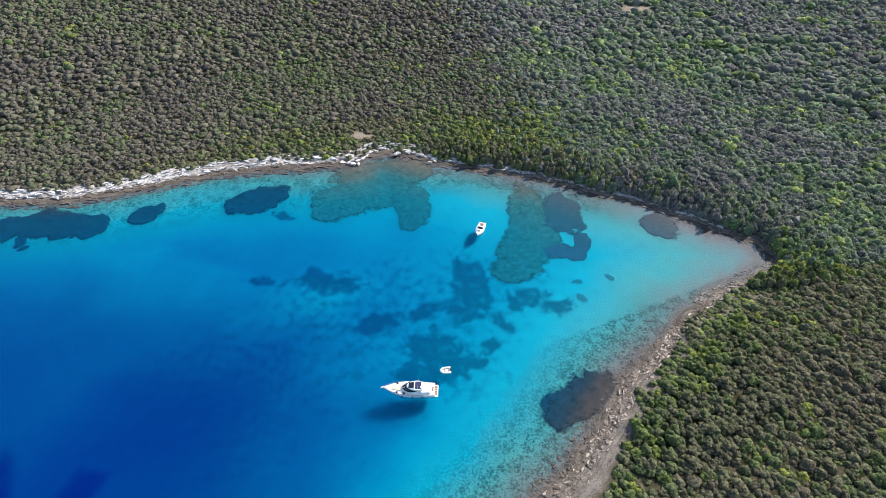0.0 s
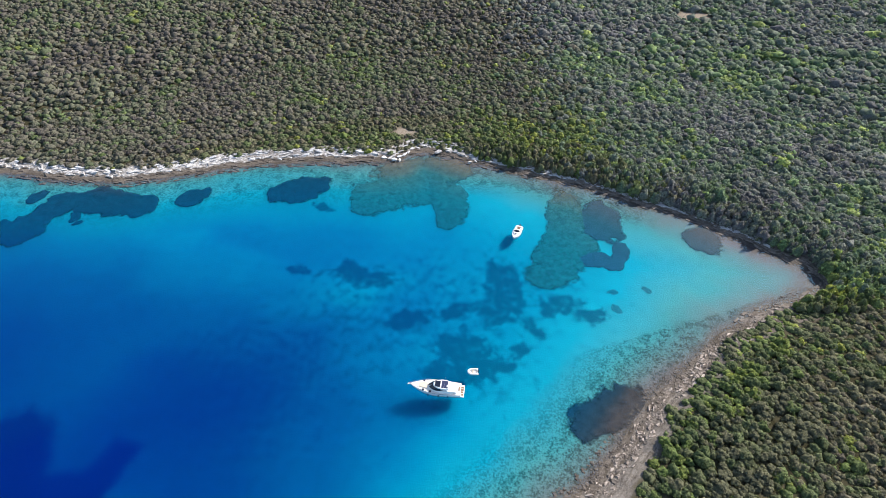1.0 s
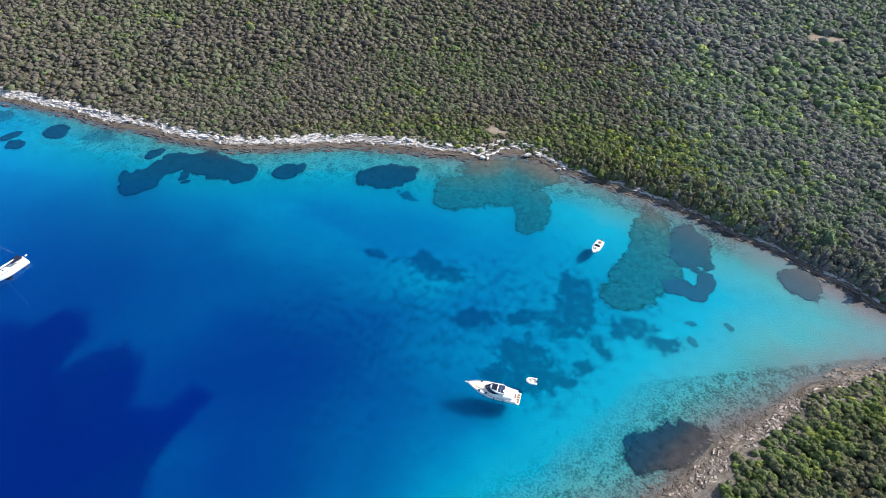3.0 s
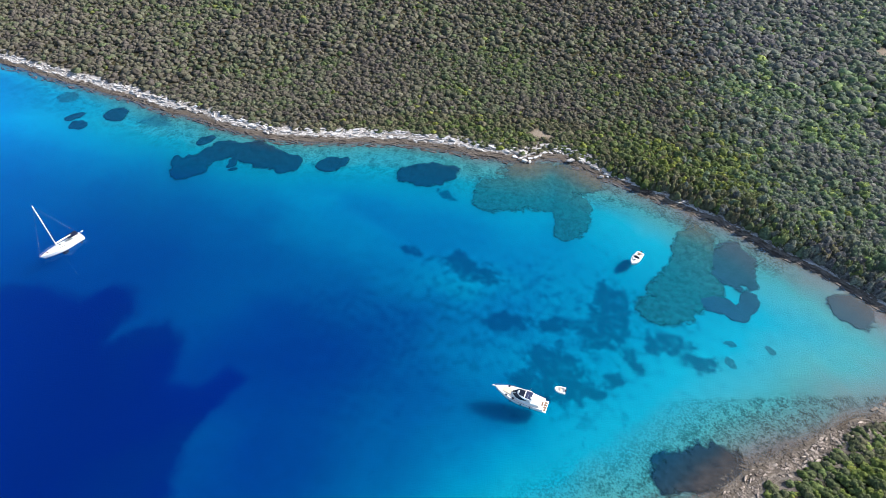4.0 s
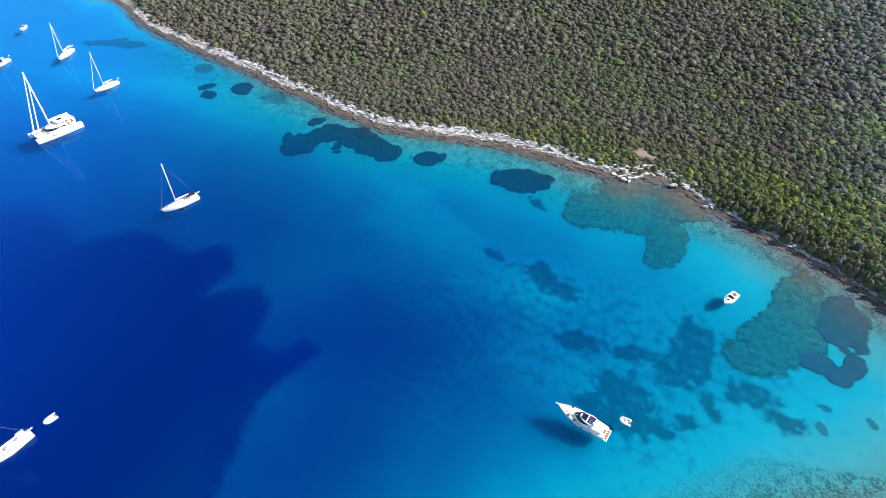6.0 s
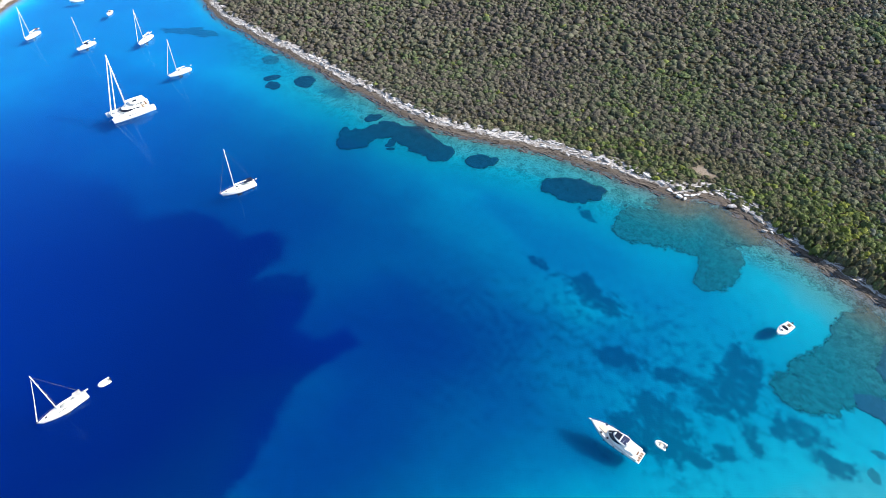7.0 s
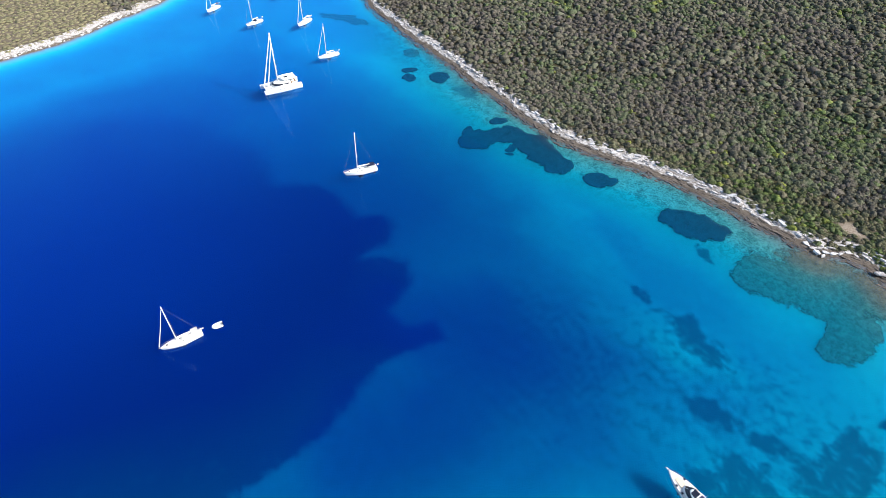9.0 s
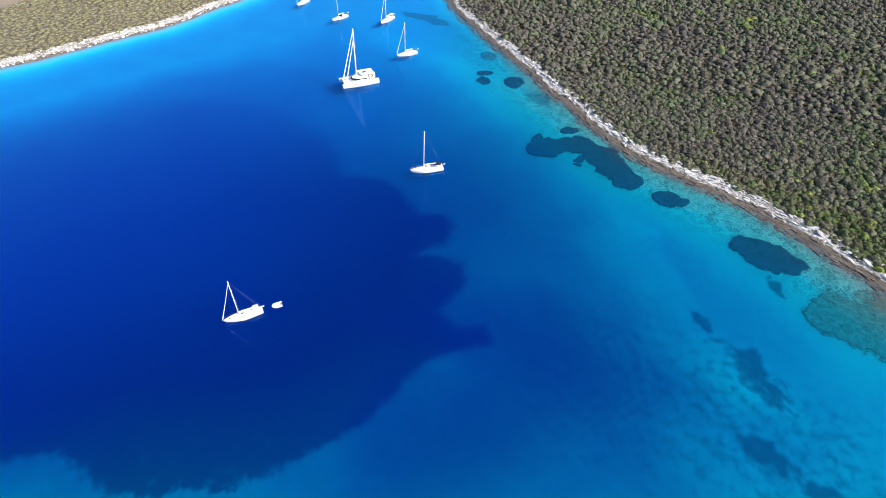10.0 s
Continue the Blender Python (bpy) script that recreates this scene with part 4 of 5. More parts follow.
def catamaran(m):
    boat = empty("sailing_catamaran", "large white sailing catamaran with furled headsails at anchor", "catamaran", m=m)
    shape = hull_shape(18.6, 2.3, 1.9, 2.1, 0.8, 0.7, 1.6, 0.3, 18)
    for y in (3.6, -3.6):
        hull = smooth(part("hull", shifted(hull_mesh(shape), 0, y, 0), GELCOAT, boat))
        part("deck", shifted(deck_mesh(shape, 0.10), 0, y, 0), DECK_WHITE, hull)
        for side in (1, -1):
            part("hull_window", shifted(band_mesh(([r for r in shape[0] if -3.5 < r[0] < 4.2], 0), 0.55, 0.75, 0.02, (side,)), 0, y, 0), DARK_GLASS, hull)
        for n in range(3):
            part("transom_step", shifted(block(-9.35 + 0.55 * n, -8.7 + 0.55 * n, 0.7, 0.35, 0.6 + 0.45 * n, bevel=0.04), 0, y, 0), DECK_WHITE, hull)
    part("bridge_deck", block(-8.0, 3.6, 3.2, 1.0, 2.05, 0.2, 0.2, 0.0, bevel=0.08), GELCOAT, boat)
    part("trampoline", block(3.7, 7.9, 2.7, 1.78, 1.84, bevel=0.01), NET, boat, "grey trampoline net")
    part("cross_beam", tube([(8.0, -3.5, 1.95), (8.0, 3.5, 1.95)], 0.17, 8), SPAR, boat)
    part("bow_walkway", block(3.6, 8.0, 0.28, 1.86, 1.98, bevel=0.03), GELCOAT, boat)
    cabin = smooth(part("saloon", pod(-4.8, 4.4, 3.3, 2.0, 3.45, 1.2, 0.1, 0.4, 0.55, 3.2, 0.12), GELCOAT, boat))
    part("saloon_window", pod(-1.0, 4.15, 3.12, 2.55, 3.15, 0.62, 0.0, 0.20, 0.55, 3.2, 0.0), DARK_GLASS, cabin, "tinted wraparound saloon window")
    for y in (3.02, -3.02):
        part("saloon_window", shifted(block(-3.6, 1.2, 0.05, 2.5, 3.1, 0.5, 0.2, 0.0, bevel=0.02), 0, y, 0), DARK_GLASS, cabin)
    part("cockpit_floor", block(-7.6, -4.7, 2.9, 2.05, 2.12, bevel=0.02), TEAK, boat)
    part("cockpit_table", block(-6.6, -5.2, 0.6, 2.12, 2.85, bevel=0.05), DECK_WHITE, boat)
    for y in (2.4, -2.4):
        part("cockpit_sofa", shifted(block(-7.4, -5.0, 0.45, 2.12, 2.6, bevel=0.08), 0, y, 0), CREAM, boat)
    part("hard_bimini", pod(-7.6, -0.6, 2.8, 4.5, 4.72, 0.1, 0.05, 0.05, 0.85, 4.0, 0.05), GELCOAT, boat, "white hard bimini roof")
    part("roof_hatch", shifted(block(-0.9, 0.9, 0.7, 0, 0.06, bevel=0.03), -3.0, 0, 4.745), DARK_GLASS, boat, "dark roof panel")
    for x in (-7.0, -1.4):
        for y in (2.2, -2.2):
            part("bimini_pole", tube([(x, y, 2.1 if x < -5 else 3.4), (x, y, 4.6)], 0.06, 6), STEEL, boat)
    part("helm_station", shifted(block(-2.6, -1.5, 0.7, 3.45, 4.0, 0.2, 0.1, 0.1, bevel=0.08), 0, 1.2, 0), DECK_WHITE, boat)
    foot, head = Vector((1.0, 0, 3.4)), Vector((0.1, 0, 26.5))
    spar = smooth(part("mast", tube([foot, (foot + head) / 2, head], 0.34, 10, 0.26), SPAR, boat))
    for share in (0.35, 0.65):
        c = foot.lerp(head, share)
        part("spreader", tube([c + Vector((-0.3, -1.6, 0)), c, c + Vector((-0.3, 1.6, 0))], 0.06, 6), SPAR, spar)
    boom = part("boom", tube([(0.8, 0, 5.3), (-7.0, 0, 5.5)], 0.2, 8), SPAR, boat)
    part("sail_cover", smooth_loaf((0.6, 0, 5.6), (-6.8, 0, 5.75), 0.36), SAILCLOTH, boom)
    for x, share, radius in ((8.0, 0.97, 0.33), (6.0, 0.80, 0.30)):
        top = foot.lerp(head, share)
        low = Vector((x, 0, 2.2))
        part("furled_headsail", tube([low, low.lerp(top, 0.5), top], radius, 8, radius * 0.6), SAILCLOTH, boat, "white furled headsail")
    for y in (3.9, -3.9):
        part("shroud", tube([(-0.8, y, 2.0), foot.lerp(head, 0.9)], 0.03, 5), STEEL, boat)
        part("guard_rail", merged(tube([(-7.5, y * 1.15, 2.65), (0, y * 1.18, 2.7), (7.0, y * 1.02, 2.75)], 0.02, 5),
                                  *[tube([(x, y * 1.15, 2.0), (x, y * 1.15, 2.68)], 0.018, 5) for x in (-7, -4, -1, 2, 5)]), STEEL, boat)
    return boat


motor_yacht(pose(-7.1, 72.2, 0, 0, 0, 177.5))
dinghy(pose(2.2, 78.0, 0, 0, 0, 185), "white inflatable tender behind the motor yacht", 2.7)
cabin_boat(pose(14.9, 132.6, 0, 0, 0, -109), "small white cabin boat with dark windscreen at anchor", 6.9)
sailing_yacht(pose(-158.1, 72.0, 0, 0, 0, -104.5), "white sailing yacht with dark blue cockpit canopy", 13.2, 18.0, NAVY, genoa=False, hood=None, tender=True)
sailing_yacht(pose(-115.7, -8.3, 0, 0, 0, -92), "white sailing yacht with white cockpit canopy towing a dinghy", 11.4, 15.6, SAILCLOTH)
dinghy(pose(-115.5, 1.7, 0, 0, 0, -95), "white inflatable dinghy behind a sailing yacht", 2.9, False)
catamaran(pose(-242.3, 74.6, 0, 0, 0, -94))
sailing_yacht(pose(-260.4, 108.9, 0, 0, 0, -91), "white sailing yacht with furled headsail near the rocky shore", 11.9, 17.5, None, cover=SAILCLOTH)
sailing_yacht(pose(-310.5, 118.0, 0, 0, 0, -60), "white sailing yacht lying obliquely at anchor", 12.6, 17.0, SAILCLOTH)
sailing_yacht(pose(-327.2, 93.4, 0, 0, 0, -72), "white sailing yacht with bare forestay and dark sprayhood", 11.6, 16.0, None, genoa=False, hood=NAVY)
sailing_yacht(pose(-363.8, 80.7, 0, 0, 0, -56), "white sailing yacht with brown cockpit canopy far down the bay", 11.6, 16.0, TEAK)
cabin_boat(pose(-400.5, 121.0, 0, 0, 0, 250), "white motor boat anchored far down the bay", 8.0)
cabin_boat(pose(-364.0, 124.0, 0, 0, 0, -42), "small white motor boat with red stripe far down the bay", 7.0, RED)


# ---- shore rocks ----
def rock_mesh(seed, mat, name):
    """An angular slab with broken edges."""
    rng = random.Random(seed)
    bm = bmesh.new()
    for n in range(16):
        a, z = rng.uniform(0, math.tau), rng.choice((-0.3, 0.35, 0.5))
        r = rng.uniform(0.75, 1.0)
        bm.verts.new((1.35 * r * math.cos(a), 0.85 * r * math.sin(a), z * rng.uniform(0.8, 1.15) + 0.12 * math.cos(a)))
    hull = bmesh.ops.convex_hull(bm, input=bm.verts[:])
    bmesh.ops.delete(bm, geom=[v for v in hull["geom_interior"] if isinstance(v, bmesh.types.BMVert)], context="VERTS")
    bmesh.ops.bevel(bm, geom=bm.edges[:], offset=0.05, segments=1, affect="EDGES")
    mesh = bpy.data.meshes.new(name)
    bm.to_mesh(mesh)
    bm.free()
    mesh.materials.append(mat)
    return mesh


def scatter(seed, count, x0, x1, y0, y1, low, high, where=None):
    """Random places whose distance inland lies between low and high."""
    rng = np.random.RandomState(seed)
    found = []
    while sum(len(f) for f in found) < count:
        x, y = rng.uniform(x0, x1, 4000), rng.uniform(y0, y1, 4000)
        s = coast_distance(x, y)
        ok = (s > low) & (s < high)
        if where is not None:
            ok &= where(x, y)
        found.append(np.stack((x, y, height_at(x, y, s)), -1)[ok])
    return np.concatenate(found)[:count]


def north(x, y):
    return y > 0.75 * x + 60


def south(x, y):
    return y < 0.75 * x + 42


def shore_turn(x, y):
    """Degrees by which the shore runs there."""
    e = 1.0
    slope_x = coast_distance(x + e, y) - coast_distance(x - e, y)
    slope_y = coast_distance(x, y + e) - coast_distance(x, y - e)
    return np.degrees(np.arctan2(slope_y, slope_x)) - 90


white_rocks = [rock_mesh(n, LIMESTONE, "limestone_block") for n in range(6)]
tan_rocks = [rock_mesh(40 + n, TAN_ROCK, "limestone_block") for n in range(6)]
brown_rocks = [rock_mesh(20 + n, BROWN_ROCK, "shore_boulder") for n in range(6)]
rng = random.Random(11)
for places, meshes, name, label, group, small, large in (
    (scatter(1, 170, -300, 15, 145, 190, 3.2, 6.6, north), white_rocks, "limestone_block", "bleached white limestone block on the shore", "limestone blocks along the shore", 0.4, 1.15),
    (scatter(2, 60, 20, 108, 100, 175, 0.6, 5.0), brown_rocks, "shore_boulder", "grey-brown boulder at the water's edge", "boulders along the shore", 0.35, 0.9),
    (scatter(3, 150, 18, 100, 40, 112, 0.2, 5.0, south), tan_rocks, "limestone_block", "tan limestone slab on the stony shore", "limestone blocks along the shore", 0.18, 0.55),
):
    for (x, y, z), way in zip(places, shore_turn(places[:, 0], places[:, 1])):
        rock = tagged(new(name, rng.choice(meshes)), label, "rock", group)
        size = small + (large - small) * rng.random() ** 2.2
        rock.matrix_basis = pose(x, y, z + 0.05 * size, rng.uniform(-14, 14), rng.uniform(-14, 14), way + rng.gauss(0, 16)) @ Matrix.Diagonal((size * rng.uniform(1.1, 1.9), size * rng.uniform(0.6, 1.0), 0.8 * size, 1))
for x, y, size, turn in ((-35.5, 173.6, 1.5, 10), (-33.4, 173.2, 1.2, 60), (-31.6, 172.6, 1.35, -15), (-32.2, 174.6, 1.2, 35), (-29.6, 172.6, 0.9, 80), (-29.8, 174.8, 1.1, 20),
                         (-27.9, 176.4, 1.1, 50), (-26.6, 178.4, 1.0, 65), (-25.4, 180.6, 1.05, 30), (-23.2, 181.4, 0.8, 0), (-2.0, 172.9, 0.95, 30), (0.2, 173.6, 0.7, -20)):
    rock = tagged(new("limestone_block", white_rocks[int(7 * size) % 6]), "large bleached limestone slab of the outcrop by the cove", "rock", "limestone blocks along the shore")
    rock.matrix_basis = pose(x, y, 0.3, 6 * math.sin(x), 8 * math.cos(3 * x), turn) @ Matrix.Diagonal((0.85 * size, 0.7 * size, 0.85 * size, 1))
big = tagged(new("limestone_block", white_rocks[2]), "large white boulder at the edge of the cove", "rock", "limestone blocks along the shore")
big.matrix_basis = pose(-14.8, 178.6, 0.35, 4, -5, 30) @ Matrix.Diagonal((1.35, 1.3, 1.5, 1))


def joined(name, templates, places, turns, sizes, heights, tints, mat, label, category, rounded=True):
    """Many copies of a few templates as one mesh."""
    cos, quads, tint, base = [], [], [], 0
    rng = np.random.RandomState(len(places))
    pick = rng.randint(0, len(templates), len(places))
    for n, (co, faces) in enumerate(templates):
        p = places[pick == n]
        if not len(p):
            continue
        c, s = np.cos(turns[pick == n])[:, None], np.sin(turns[pick == n])[:, None]
        r, h = sizes[pick == n][:, None], heights[pick == n][:, None]
        x = p[:, :1] + r * (co[None, :, 0] * c - co[None, :, 1] * s)
        y = p[:, 1:2] + r * (co[None, :, 0] * s + co[None, :, 1] * c)
        z = p[:, 2:3] + h * co[None, :, 2]
        cos.append(np.stack((x, y, z), -1).reshape(-1, 3))
        quads.append((faces[None] + base + len(co) * np.arange(len(p))[:, None, None]).reshape(-1, faces.shape[1]))
        tint.append(np.repeat(tints[pick == n], len(co)))
        base += len(co) * len(p)
    mesh = bpy.data.meshes.new(name)
    fill(mesh, np.concatenate(cos), np.concatenate(quads))
    set_attribute(mesh, "tint", np.concatenate(tint))
    mesh.polygons.foreach_set("use_smooth", np.full(len(mesh.polygons), rounded))
    mesh.materials.append(mat)
    return tagged(new(name, mesh), label, category, kind="stuff")


def stone_template(seed):
    rng = np.random.RandomState(seed)
    co = np.array([(x, y, z) for z in (-0.3, 0.5) for x, y in ((-1, -1), (1, -1), (1, 1), (-1, 1))], float)
    co[4:, :2] *= 0.65
    co += rng.uniform(-0.28, 0.28, co.shape)
    return co, np.array([(0, 1, 5, 4), (1, 2, 6, 5), (2, 3, 7, 6), (3, 0, 4, 7), (4, 5, 6, 7)])


stones = [stone_template(n) for n in range(8)]
ledges = [(co * np.array((2.1, 0.75, 1.0)), faces) for co, faces in stones]


def rubble(seed, count, area, low, high, where, mat, label, small, large, flat=0.7, along=False):
    """Loose stones, or ledges broken along the run of the shore."""
    p = scatter(seed, count, *area, low, high, where)
    r = np.random.RandomState(seed + 50)
    size = small + (large - small) * r.rand(count) ** 3
    turns = np.radians(shore_turn(p[:, 0], p[:, 1])) + r.normal(0, 0.2, count) if along else r.uniform(0, 6.3, count)
    joined("shore_rubble", ledges if along else stones, p, turns, size, size * flat * r.uniform(0.6, 1.4, count), r.rand(count), mat, label, "rubble", False)


rubble(31, 1500, (-335, 20, 140, 190), 2.6, 7.0, north, LIMESTONE, "broken white limestone ledges along the shore", 0.18, 0.95, 0.7, True)
rubble(32, 1700, (-335, 20, 140, 190), -2.5, 3.2, north, BROWN_ROCK, "wet brown rock ledges at the waterline", 0.15, 0.8, 0.45, True)
rubble(33, 1200, (15, 110, 100, 180), -1.5, 4.0, None, BROWN_ROCK, "dark stones along the shaded shore", 0.15, 0.65, 0.6, True)
rubble(37, 900, (-5, 100, 108, 180), 1.6, 4.4, north, GREY_ROCK, "pale grey ledges along the shaded shore", 0.15, 0.8, 0.6, True)
rubble(34, 2200, (12, 105, 36, 114), -3.0, 4.0, south, BROWN_ROCK, "brown stones and gravel on the south shore", 0.10, 0.5, 0.45)
rubble(35, 700, (12, 105, 36, 114), 1.0, 4.5, south, TAN_ROCK, "tan stones on the south shore", 0.10, 0.55, 0.5)
rubble(36, 1500, (-400, -330, -150, 60), 0.8, 8.0, None, LIMESTONE, "white stones along the far shore", 0.2, 0.9)


# ---- woods ----
def crown_template(seed, rings, round_about, cards, leaf):
    """A shrub crown of unit radius and height: several merging clumps of foliage with creases between them, and leaf sprays standing off them."""
    rng = np.random.RandomState(seed)
    count = rng.randint(9, 14)
    turn = np.arange(count) * 2.4 + rng.uniform(0, 6)
    reach = 0.74 * np.sqrt(rng.uniform(0.08, 1.0, count))
    lumps = np.stack((reach * np.cos(turn), reach * np.sin(turn), rng.uniform(0.12, 0.62, count) * (1.15 - 0.6 * reach)), -1)
    lumps[0] = (rng.uniform(-0.15, 0.15), rng.uniform(-0.15, 0.15), 0.62)
    radii = rng.uniform(0.22, 0.38, count)
    heart = np.array((0, 0, 0.25))

    def surface(way):
        """How far the foliage reaches from the heart of the crown along a way."""
        rel = lumps - heart
        along = rel @ way
        inner = along**2 - (rel**2).sum(1) + radii**2
        return max(0.26, np.where(inner > 0, along + np.sqrt(np.maximum(inner, 0)), 0).max())

    co, faces = [], []
    for i in range(rings):
        low = math.radians(112) * (1 - (i / rings) ** 0.9)
        for k in range(round_about):
            a = math.tau * (k + 0.5 * (i % 2) + rng.uniform(-0.2, 0.2)) / round_about
            way = np.array((math.sin(low) * math.cos(a), math.sin(low) * math.sin(a), math.cos(low)))
            co.append(heart + way * surface(way) * rng.uniform(0.80, 1.12))
    co.append(heart + np.array((0, 0, surface(np.array((0.0, 0, 1))))))
    for i in range(rings):
        for k in range(round_about):
            a, b = i * round_about + k, i * round_about + (k + 1) % round_about
            if i == rings - 1:
                faces.append((a, b, len(co) - 1))
            else:
                c, d = a + round_about, b + round_about
                faces += [(a, b, c), (b, d, c)] if i % 2 == 0 else [(a, b, d), (a, d, c)]
    for n in range(cards):
        way = rng.normal(size=3)
        way[2] = abs(way[2]) * 1.2 - 0.25
        way /= np.linalg.norm(way)
        place = heart + way * surface(way) * rng.uniform(0.92, 1.08)
        up = way + rng.normal(size=3) * 0.35
        up /= np.linalg.norm(up)
        side = np.cross(up, rng.normal(size=3))
        side /= np.linalg.norm(side)
        over = np.cross(up, side)
        a, b = leaf * rng.uniform(0.75, 1.3), leaf * rng.uniform(0.75, 1.25)
        base = len(co)
        co += [place + a * side, place - 0.5 * a * side + b * over + 0.2 * b * up, place - 0.5 * a * side - b * over]
        faces.append((base, base + 1, base + 2))
    return np.array(co), np.array(faces)


dense_crowns = [crown_template(80 + n, 4, 11, 40, 0.15) for n in range(14)]
near_crowns = [crown_template(n, 4, 9, 24, 0.17) for n in range(12)]
far_crowns = [crown_template(40 + n, 3, 7, 7, 0.2) for n in range(10)]


def tree_line(x, y):
    """How far from the water the shrubs begin."""
    south_edge = np.interp(x, (20, 36, 43, 50, 60, 70, 82, 97, 105), (10.5, 10.0, 7.2, 5.4, 4.8, 3.0, 3.4, 1.8, 1.2))
    return np.where(south(x, y) & (x > -60), south_edge, np.interp(x, (-130, -45, -28, 10, 60, 110), (6.5, 6.0, 3.2, 2.4, 2.4, 3.4))) + 1.6 * fractal(x, y, 9, 2, 6.6)


def wooded(x, y, s):
    gaps = ((x + 30) / 5) ** 2 + ((y - 191) / 2.5) ** 2 > 1
    gaps &= ((x - 118) / 10) ** 2 + ((y - 318) / 7) ** 2 > 1
    gaps &= ((x + 452) / 22) ** 2 + ((y + 92) / 12) ** 2 > 1
    return (s > tree_line(x, y)) & gaps


def tint_at(x, y, s, rng):
    """From brown-grey through olive to fresh green: greener round the head of the bay and along its south shore."""
    green = 0.29 + 0.30 * fractal(x, y, 60, 3, 14.0) + 0.42 * fractal(x, y, 14, 2, 17.0)
    green = green + 0.5 * np.exp(-((x - 22) / 45) ** 2 - ((y - 186) / 22) ** 2) + 0.2 * ease(x, 10, 70) * ease(y, 112, 130) * (1 - 0.6 * ease(y, 200, 320))
    green = green + np.where(south(x, y) & (x > 0), 0.10 + 0.36 * np.exp(-np.maximum(s, 0) / 16), 0.0)
    bright = (rng.rand(*x.shape) < 0.035 + 0.025 * ease(x, -80, 20)) * rng.uniform(0.2, 0.6, x.shape)
    return np.clip(green + bright + rng.normal(0, 0.17, x.shape), 0, 1)


def woods(name, label, seed, spacing, x0, x1, y0, y1, near, far, crowns, small, large, where=None, mat=LEAVES, tall=1.0):
    rng = np.random.RandomState(seed)
    x, y = np.meshgrid(np.arange(x0, x1, spacing), np.arange(y0, y1, spacing * 0.87))
    x = x + (np.arange(x.shape[0]) % 2)[:, None] * spacing / 2
    x, y = (v + rng.uniform(-0.5, 0.5, v.shape) * spacing for v in (x, y))
    r, turn = np.hypot(x, y), np.degrees(np.arctan2(y, x))
    ok = (r >= near) & (r < far) & (x < 0.64 * y + 90) & (turn < 195)
    if where is not None:
        ok &= where(x, y)
    x, y = x[ok], y[ok]
    s = coast_distance(x, y)
    ok = wooded(x, y, s)
    x, y, s = x[ok], y[ok], s[ok]
    size = small + (large - small) * rng.rand(len(x)) ** 1.8
    size = 1.14 * size * (1 + 0.35 * ease(x, 15, 60) * ease(y, 95, 130))
    high = 0.8 * tall * size * rng.uniform(0.85, 1.3, len(x)) * (0.7 + 0.3 * ease(s, 6, 14)) * (1 + 1.7 * ease(x, -5, 30) * ease(y, 100, 120) * (1 - ease(s, 5, 24)))
    high = np.where((s < 11) & (x > -8) & (y > 104), np.maximum(high, rng.uniform(2.8, 4.6, len(x)) * ease(x, -30, 25)), high)
    size = np.where((s < 14) & (x > -8) & (y > 104), np.maximum(size, 0.5 * high), size)
    p = np.stack((x, y, height_at(x, y, s) - 0.3), -1)
    turn, tint = rng.uniform(0, 6.3, len(x)), tint_at(x, y, s, rng)
    if mat is DRY_LEAVES:
        joined(name, crowns, p, turn, size, high, rng.uniform(0.12, 0.34, len(x)), mat, label, "scrub")
        return
    # woods behind the head of the bay, with haze put into the leaf colour
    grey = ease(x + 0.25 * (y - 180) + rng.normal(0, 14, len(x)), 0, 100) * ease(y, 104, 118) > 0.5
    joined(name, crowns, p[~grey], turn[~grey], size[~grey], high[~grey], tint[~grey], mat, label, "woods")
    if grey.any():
        joined(name, crowns, p[grey], turn[grey], size[grey], high[grey], tint[grey], EAST_HAZE_LEAVES, label.replace("olive-green and brown", "haze-tinted grey-green"), "woods")


def lone(x, y):
    """The stretch of the south shore whose trees stand singly."""
    return (x > 44) & (x < 84) & (y > 48) & (y < 92) & (y < 0.85 * x + 22) & (y > 0.85 * x - 4)


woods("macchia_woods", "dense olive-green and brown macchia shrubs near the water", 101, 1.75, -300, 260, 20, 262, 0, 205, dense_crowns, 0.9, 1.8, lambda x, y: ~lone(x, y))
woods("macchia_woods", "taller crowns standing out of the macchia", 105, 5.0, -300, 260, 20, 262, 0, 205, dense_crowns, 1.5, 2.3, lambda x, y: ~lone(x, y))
# from 205 m outwards the crowns take the haze-tinted leaf colour
woods("macchia_woods", "dense olive-green and brown macchia shrubs", 107, 2.0, -300, 260, 20, 262, 205, 262, near_crowns, 1.05, 2.0, mat=HAZED_INLAND_LEAVES)
woods("macchia_woods", "taller crowns among the shrubs", 108, 6.0, -300, 260, 20, 262, 205, 262, near_crowns, 1.6, 2.4, mat=HAZED_INLAND_LEAVES)
woods("macchia_woods", "dense evergreen macchia woods on the rising ground", 102, 2.65, -480, 420, 30, 475, 262, 468, far_crowns, 1.25, 2.4, mat=HAZED_INLAND_LEAVES)
woods("macchia_woods", "taller crowns in the inland woods", 106, 6.5, -480, 420, 30, 475, 262, 468, far_crowns, 1.9, 3.2, mat=HAZED_INLAND_LEAVES)
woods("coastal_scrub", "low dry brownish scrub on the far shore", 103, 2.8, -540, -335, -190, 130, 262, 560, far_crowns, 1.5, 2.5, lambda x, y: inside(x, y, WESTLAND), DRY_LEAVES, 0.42)


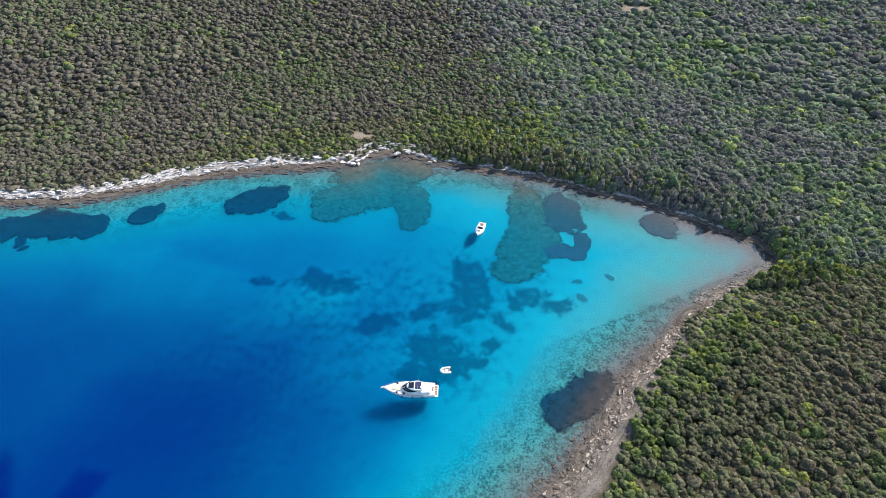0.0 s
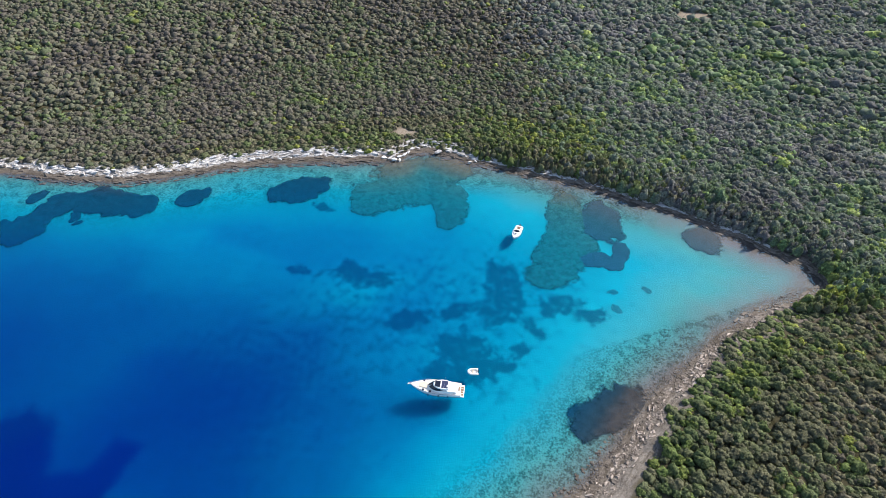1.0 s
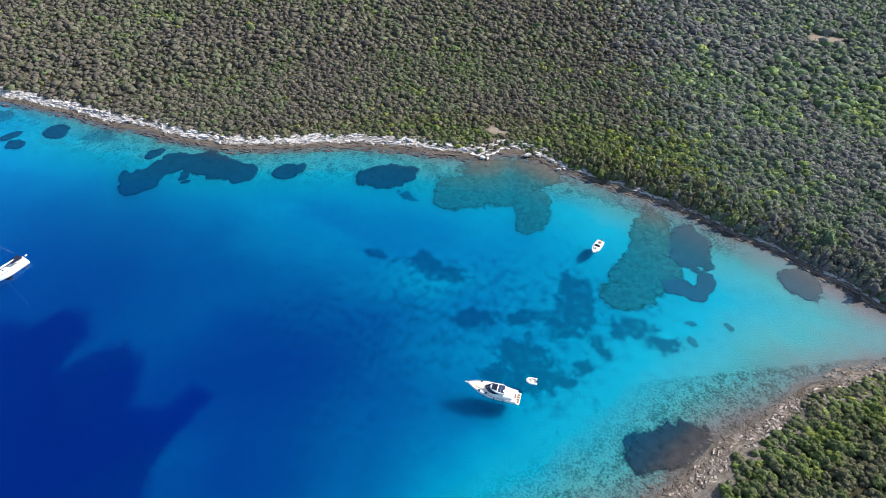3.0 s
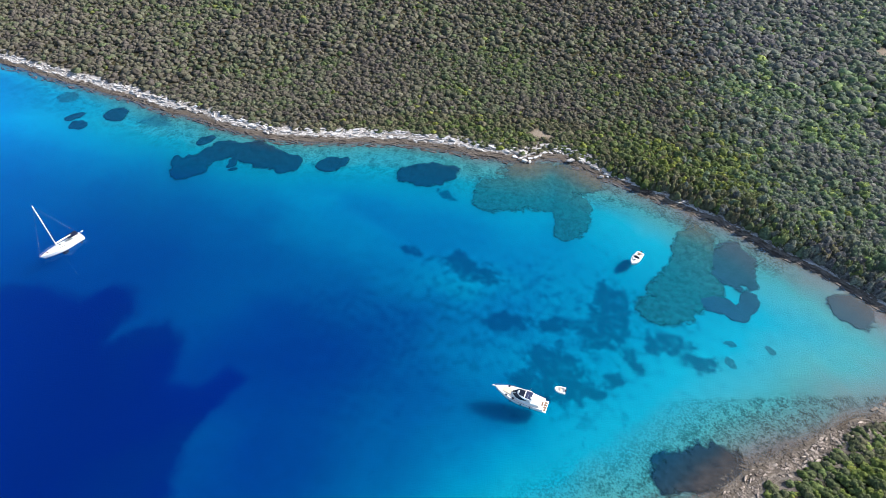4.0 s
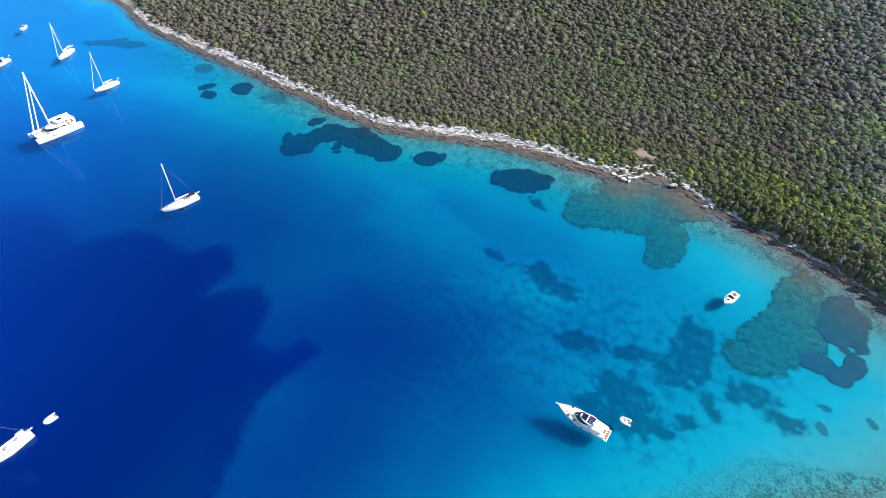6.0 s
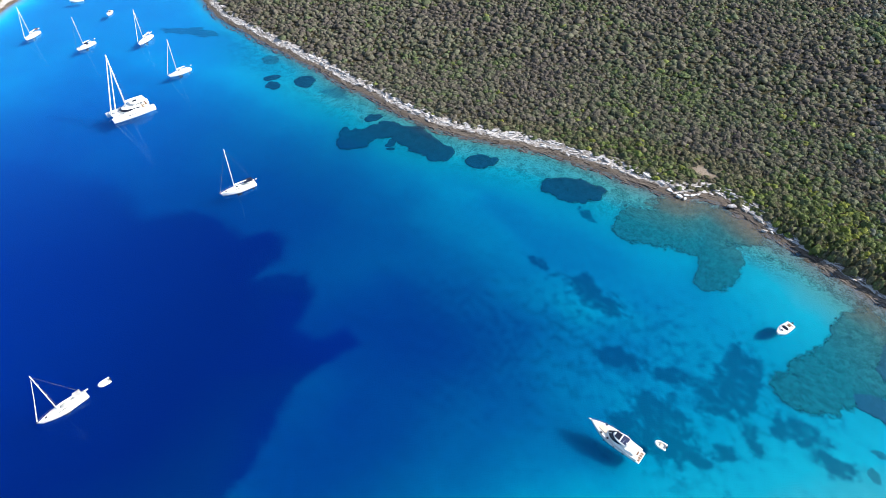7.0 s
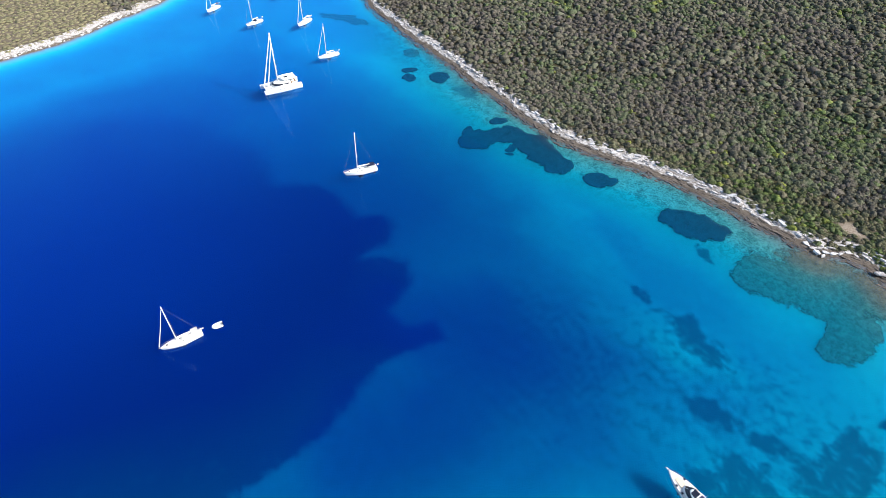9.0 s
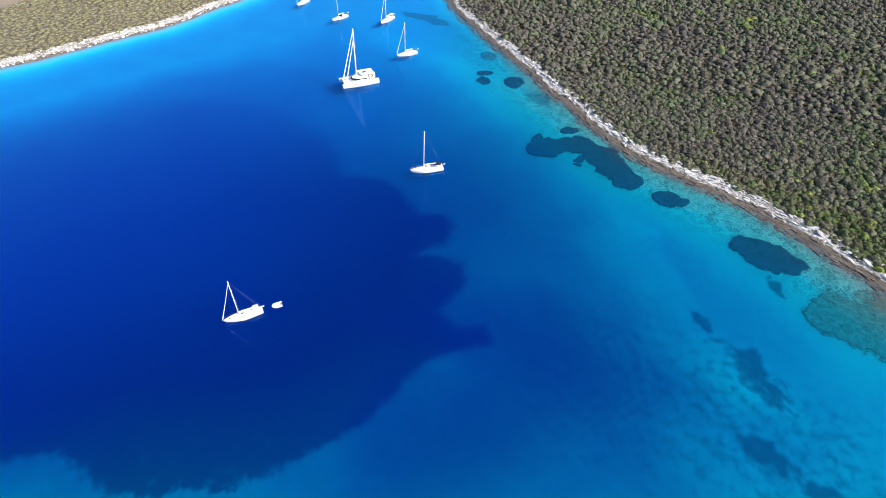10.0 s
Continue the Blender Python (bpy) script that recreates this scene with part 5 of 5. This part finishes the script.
def tree_kind(seed):
    """A single macchia tree with a short forked trunk and a clumped crown of unit radius."""
    rng = random.Random(seed)
    tree = empty("macchia_tree", "evergreen macchia tree with dense rounded crown", "tree", "macchia trees on the south shore")
    limbs = [tube([(0, 0, -0.25), (0.03, 0.02, 0.3), (0.05, 0.0, 0.55)], 0.09, 6, 0.06)]
    for k in range(4):
        a = math.tau * k / 4 + rng.uniform(-0.4, 0.4)
        limbs.append(tube([(0.03, 0.01, 0.3), (0.25 * math.cos(a), 0.25 * math.sin(a), 0.5), (0.42 * math.cos(a), 0.42 * math.sin(a), 0.72)], 0.05, 5, 0.02))
    part("trunk", merged(*limbs), BARK, tree)
    co, faces = crown_template(seed + 200, 8, 18, 110, 0.11)
    mesh = bpy.data.meshes.new("crown")
    fill(mesh, co * np.array((1, 1, 1.35)), faces)
    set_attribute(mesh, "tint", np.full(len(co), 0.90 - 0.05 * seed))
    mesh.materials.append(LEAVES)
    mesh.polygons.foreach_set("use_smooth", np.ones(len(mesh.polygons), bool))
    crown = new("crown", mesh)
    crown.parent = tree
    return tree


kinds = [tree_kind(n) for n in range(12)]
lone_rng = np.random.RandomState(104)
tx, ty = np.meshgrid(np.arange(44, 84, 1.85), np.arange(48, 92, 1.75))
tx, ty = (v.ravel() + lone_rng.uniform(-0.9, 0.9, v.size) for v in (tx, ty))
ts = coast_distance(tx, ty)
stand = lone(tx, ty) & wooded(tx, ty, ts)
tx, ty, ts = tx[stand], ty[stand], ts[stand]
for n, (x, y, z) in enumerate(zip(tx, ty, height_at(tx, ty, ts))):
    size = 1.25 + 1.0 * lone_rng.rand() ** 1.7
    m = pose(x, y, z, 0, 0, lone_rng.uniform(0, 360))
    first = n < len(kinds)
    shade = int(np.clip((ts[n] - 3) / 1.7 + lone_rng.normal(0, 3.4), 0, len(kinds) - 1))
    tree = kinds[n] if first else copy_thing(kinds[shade], m)
    tree.matrix_basis = m @ Matrix.Diagonal((size, size, size * lone_rng.uniform(0.6, 0.95), 1))
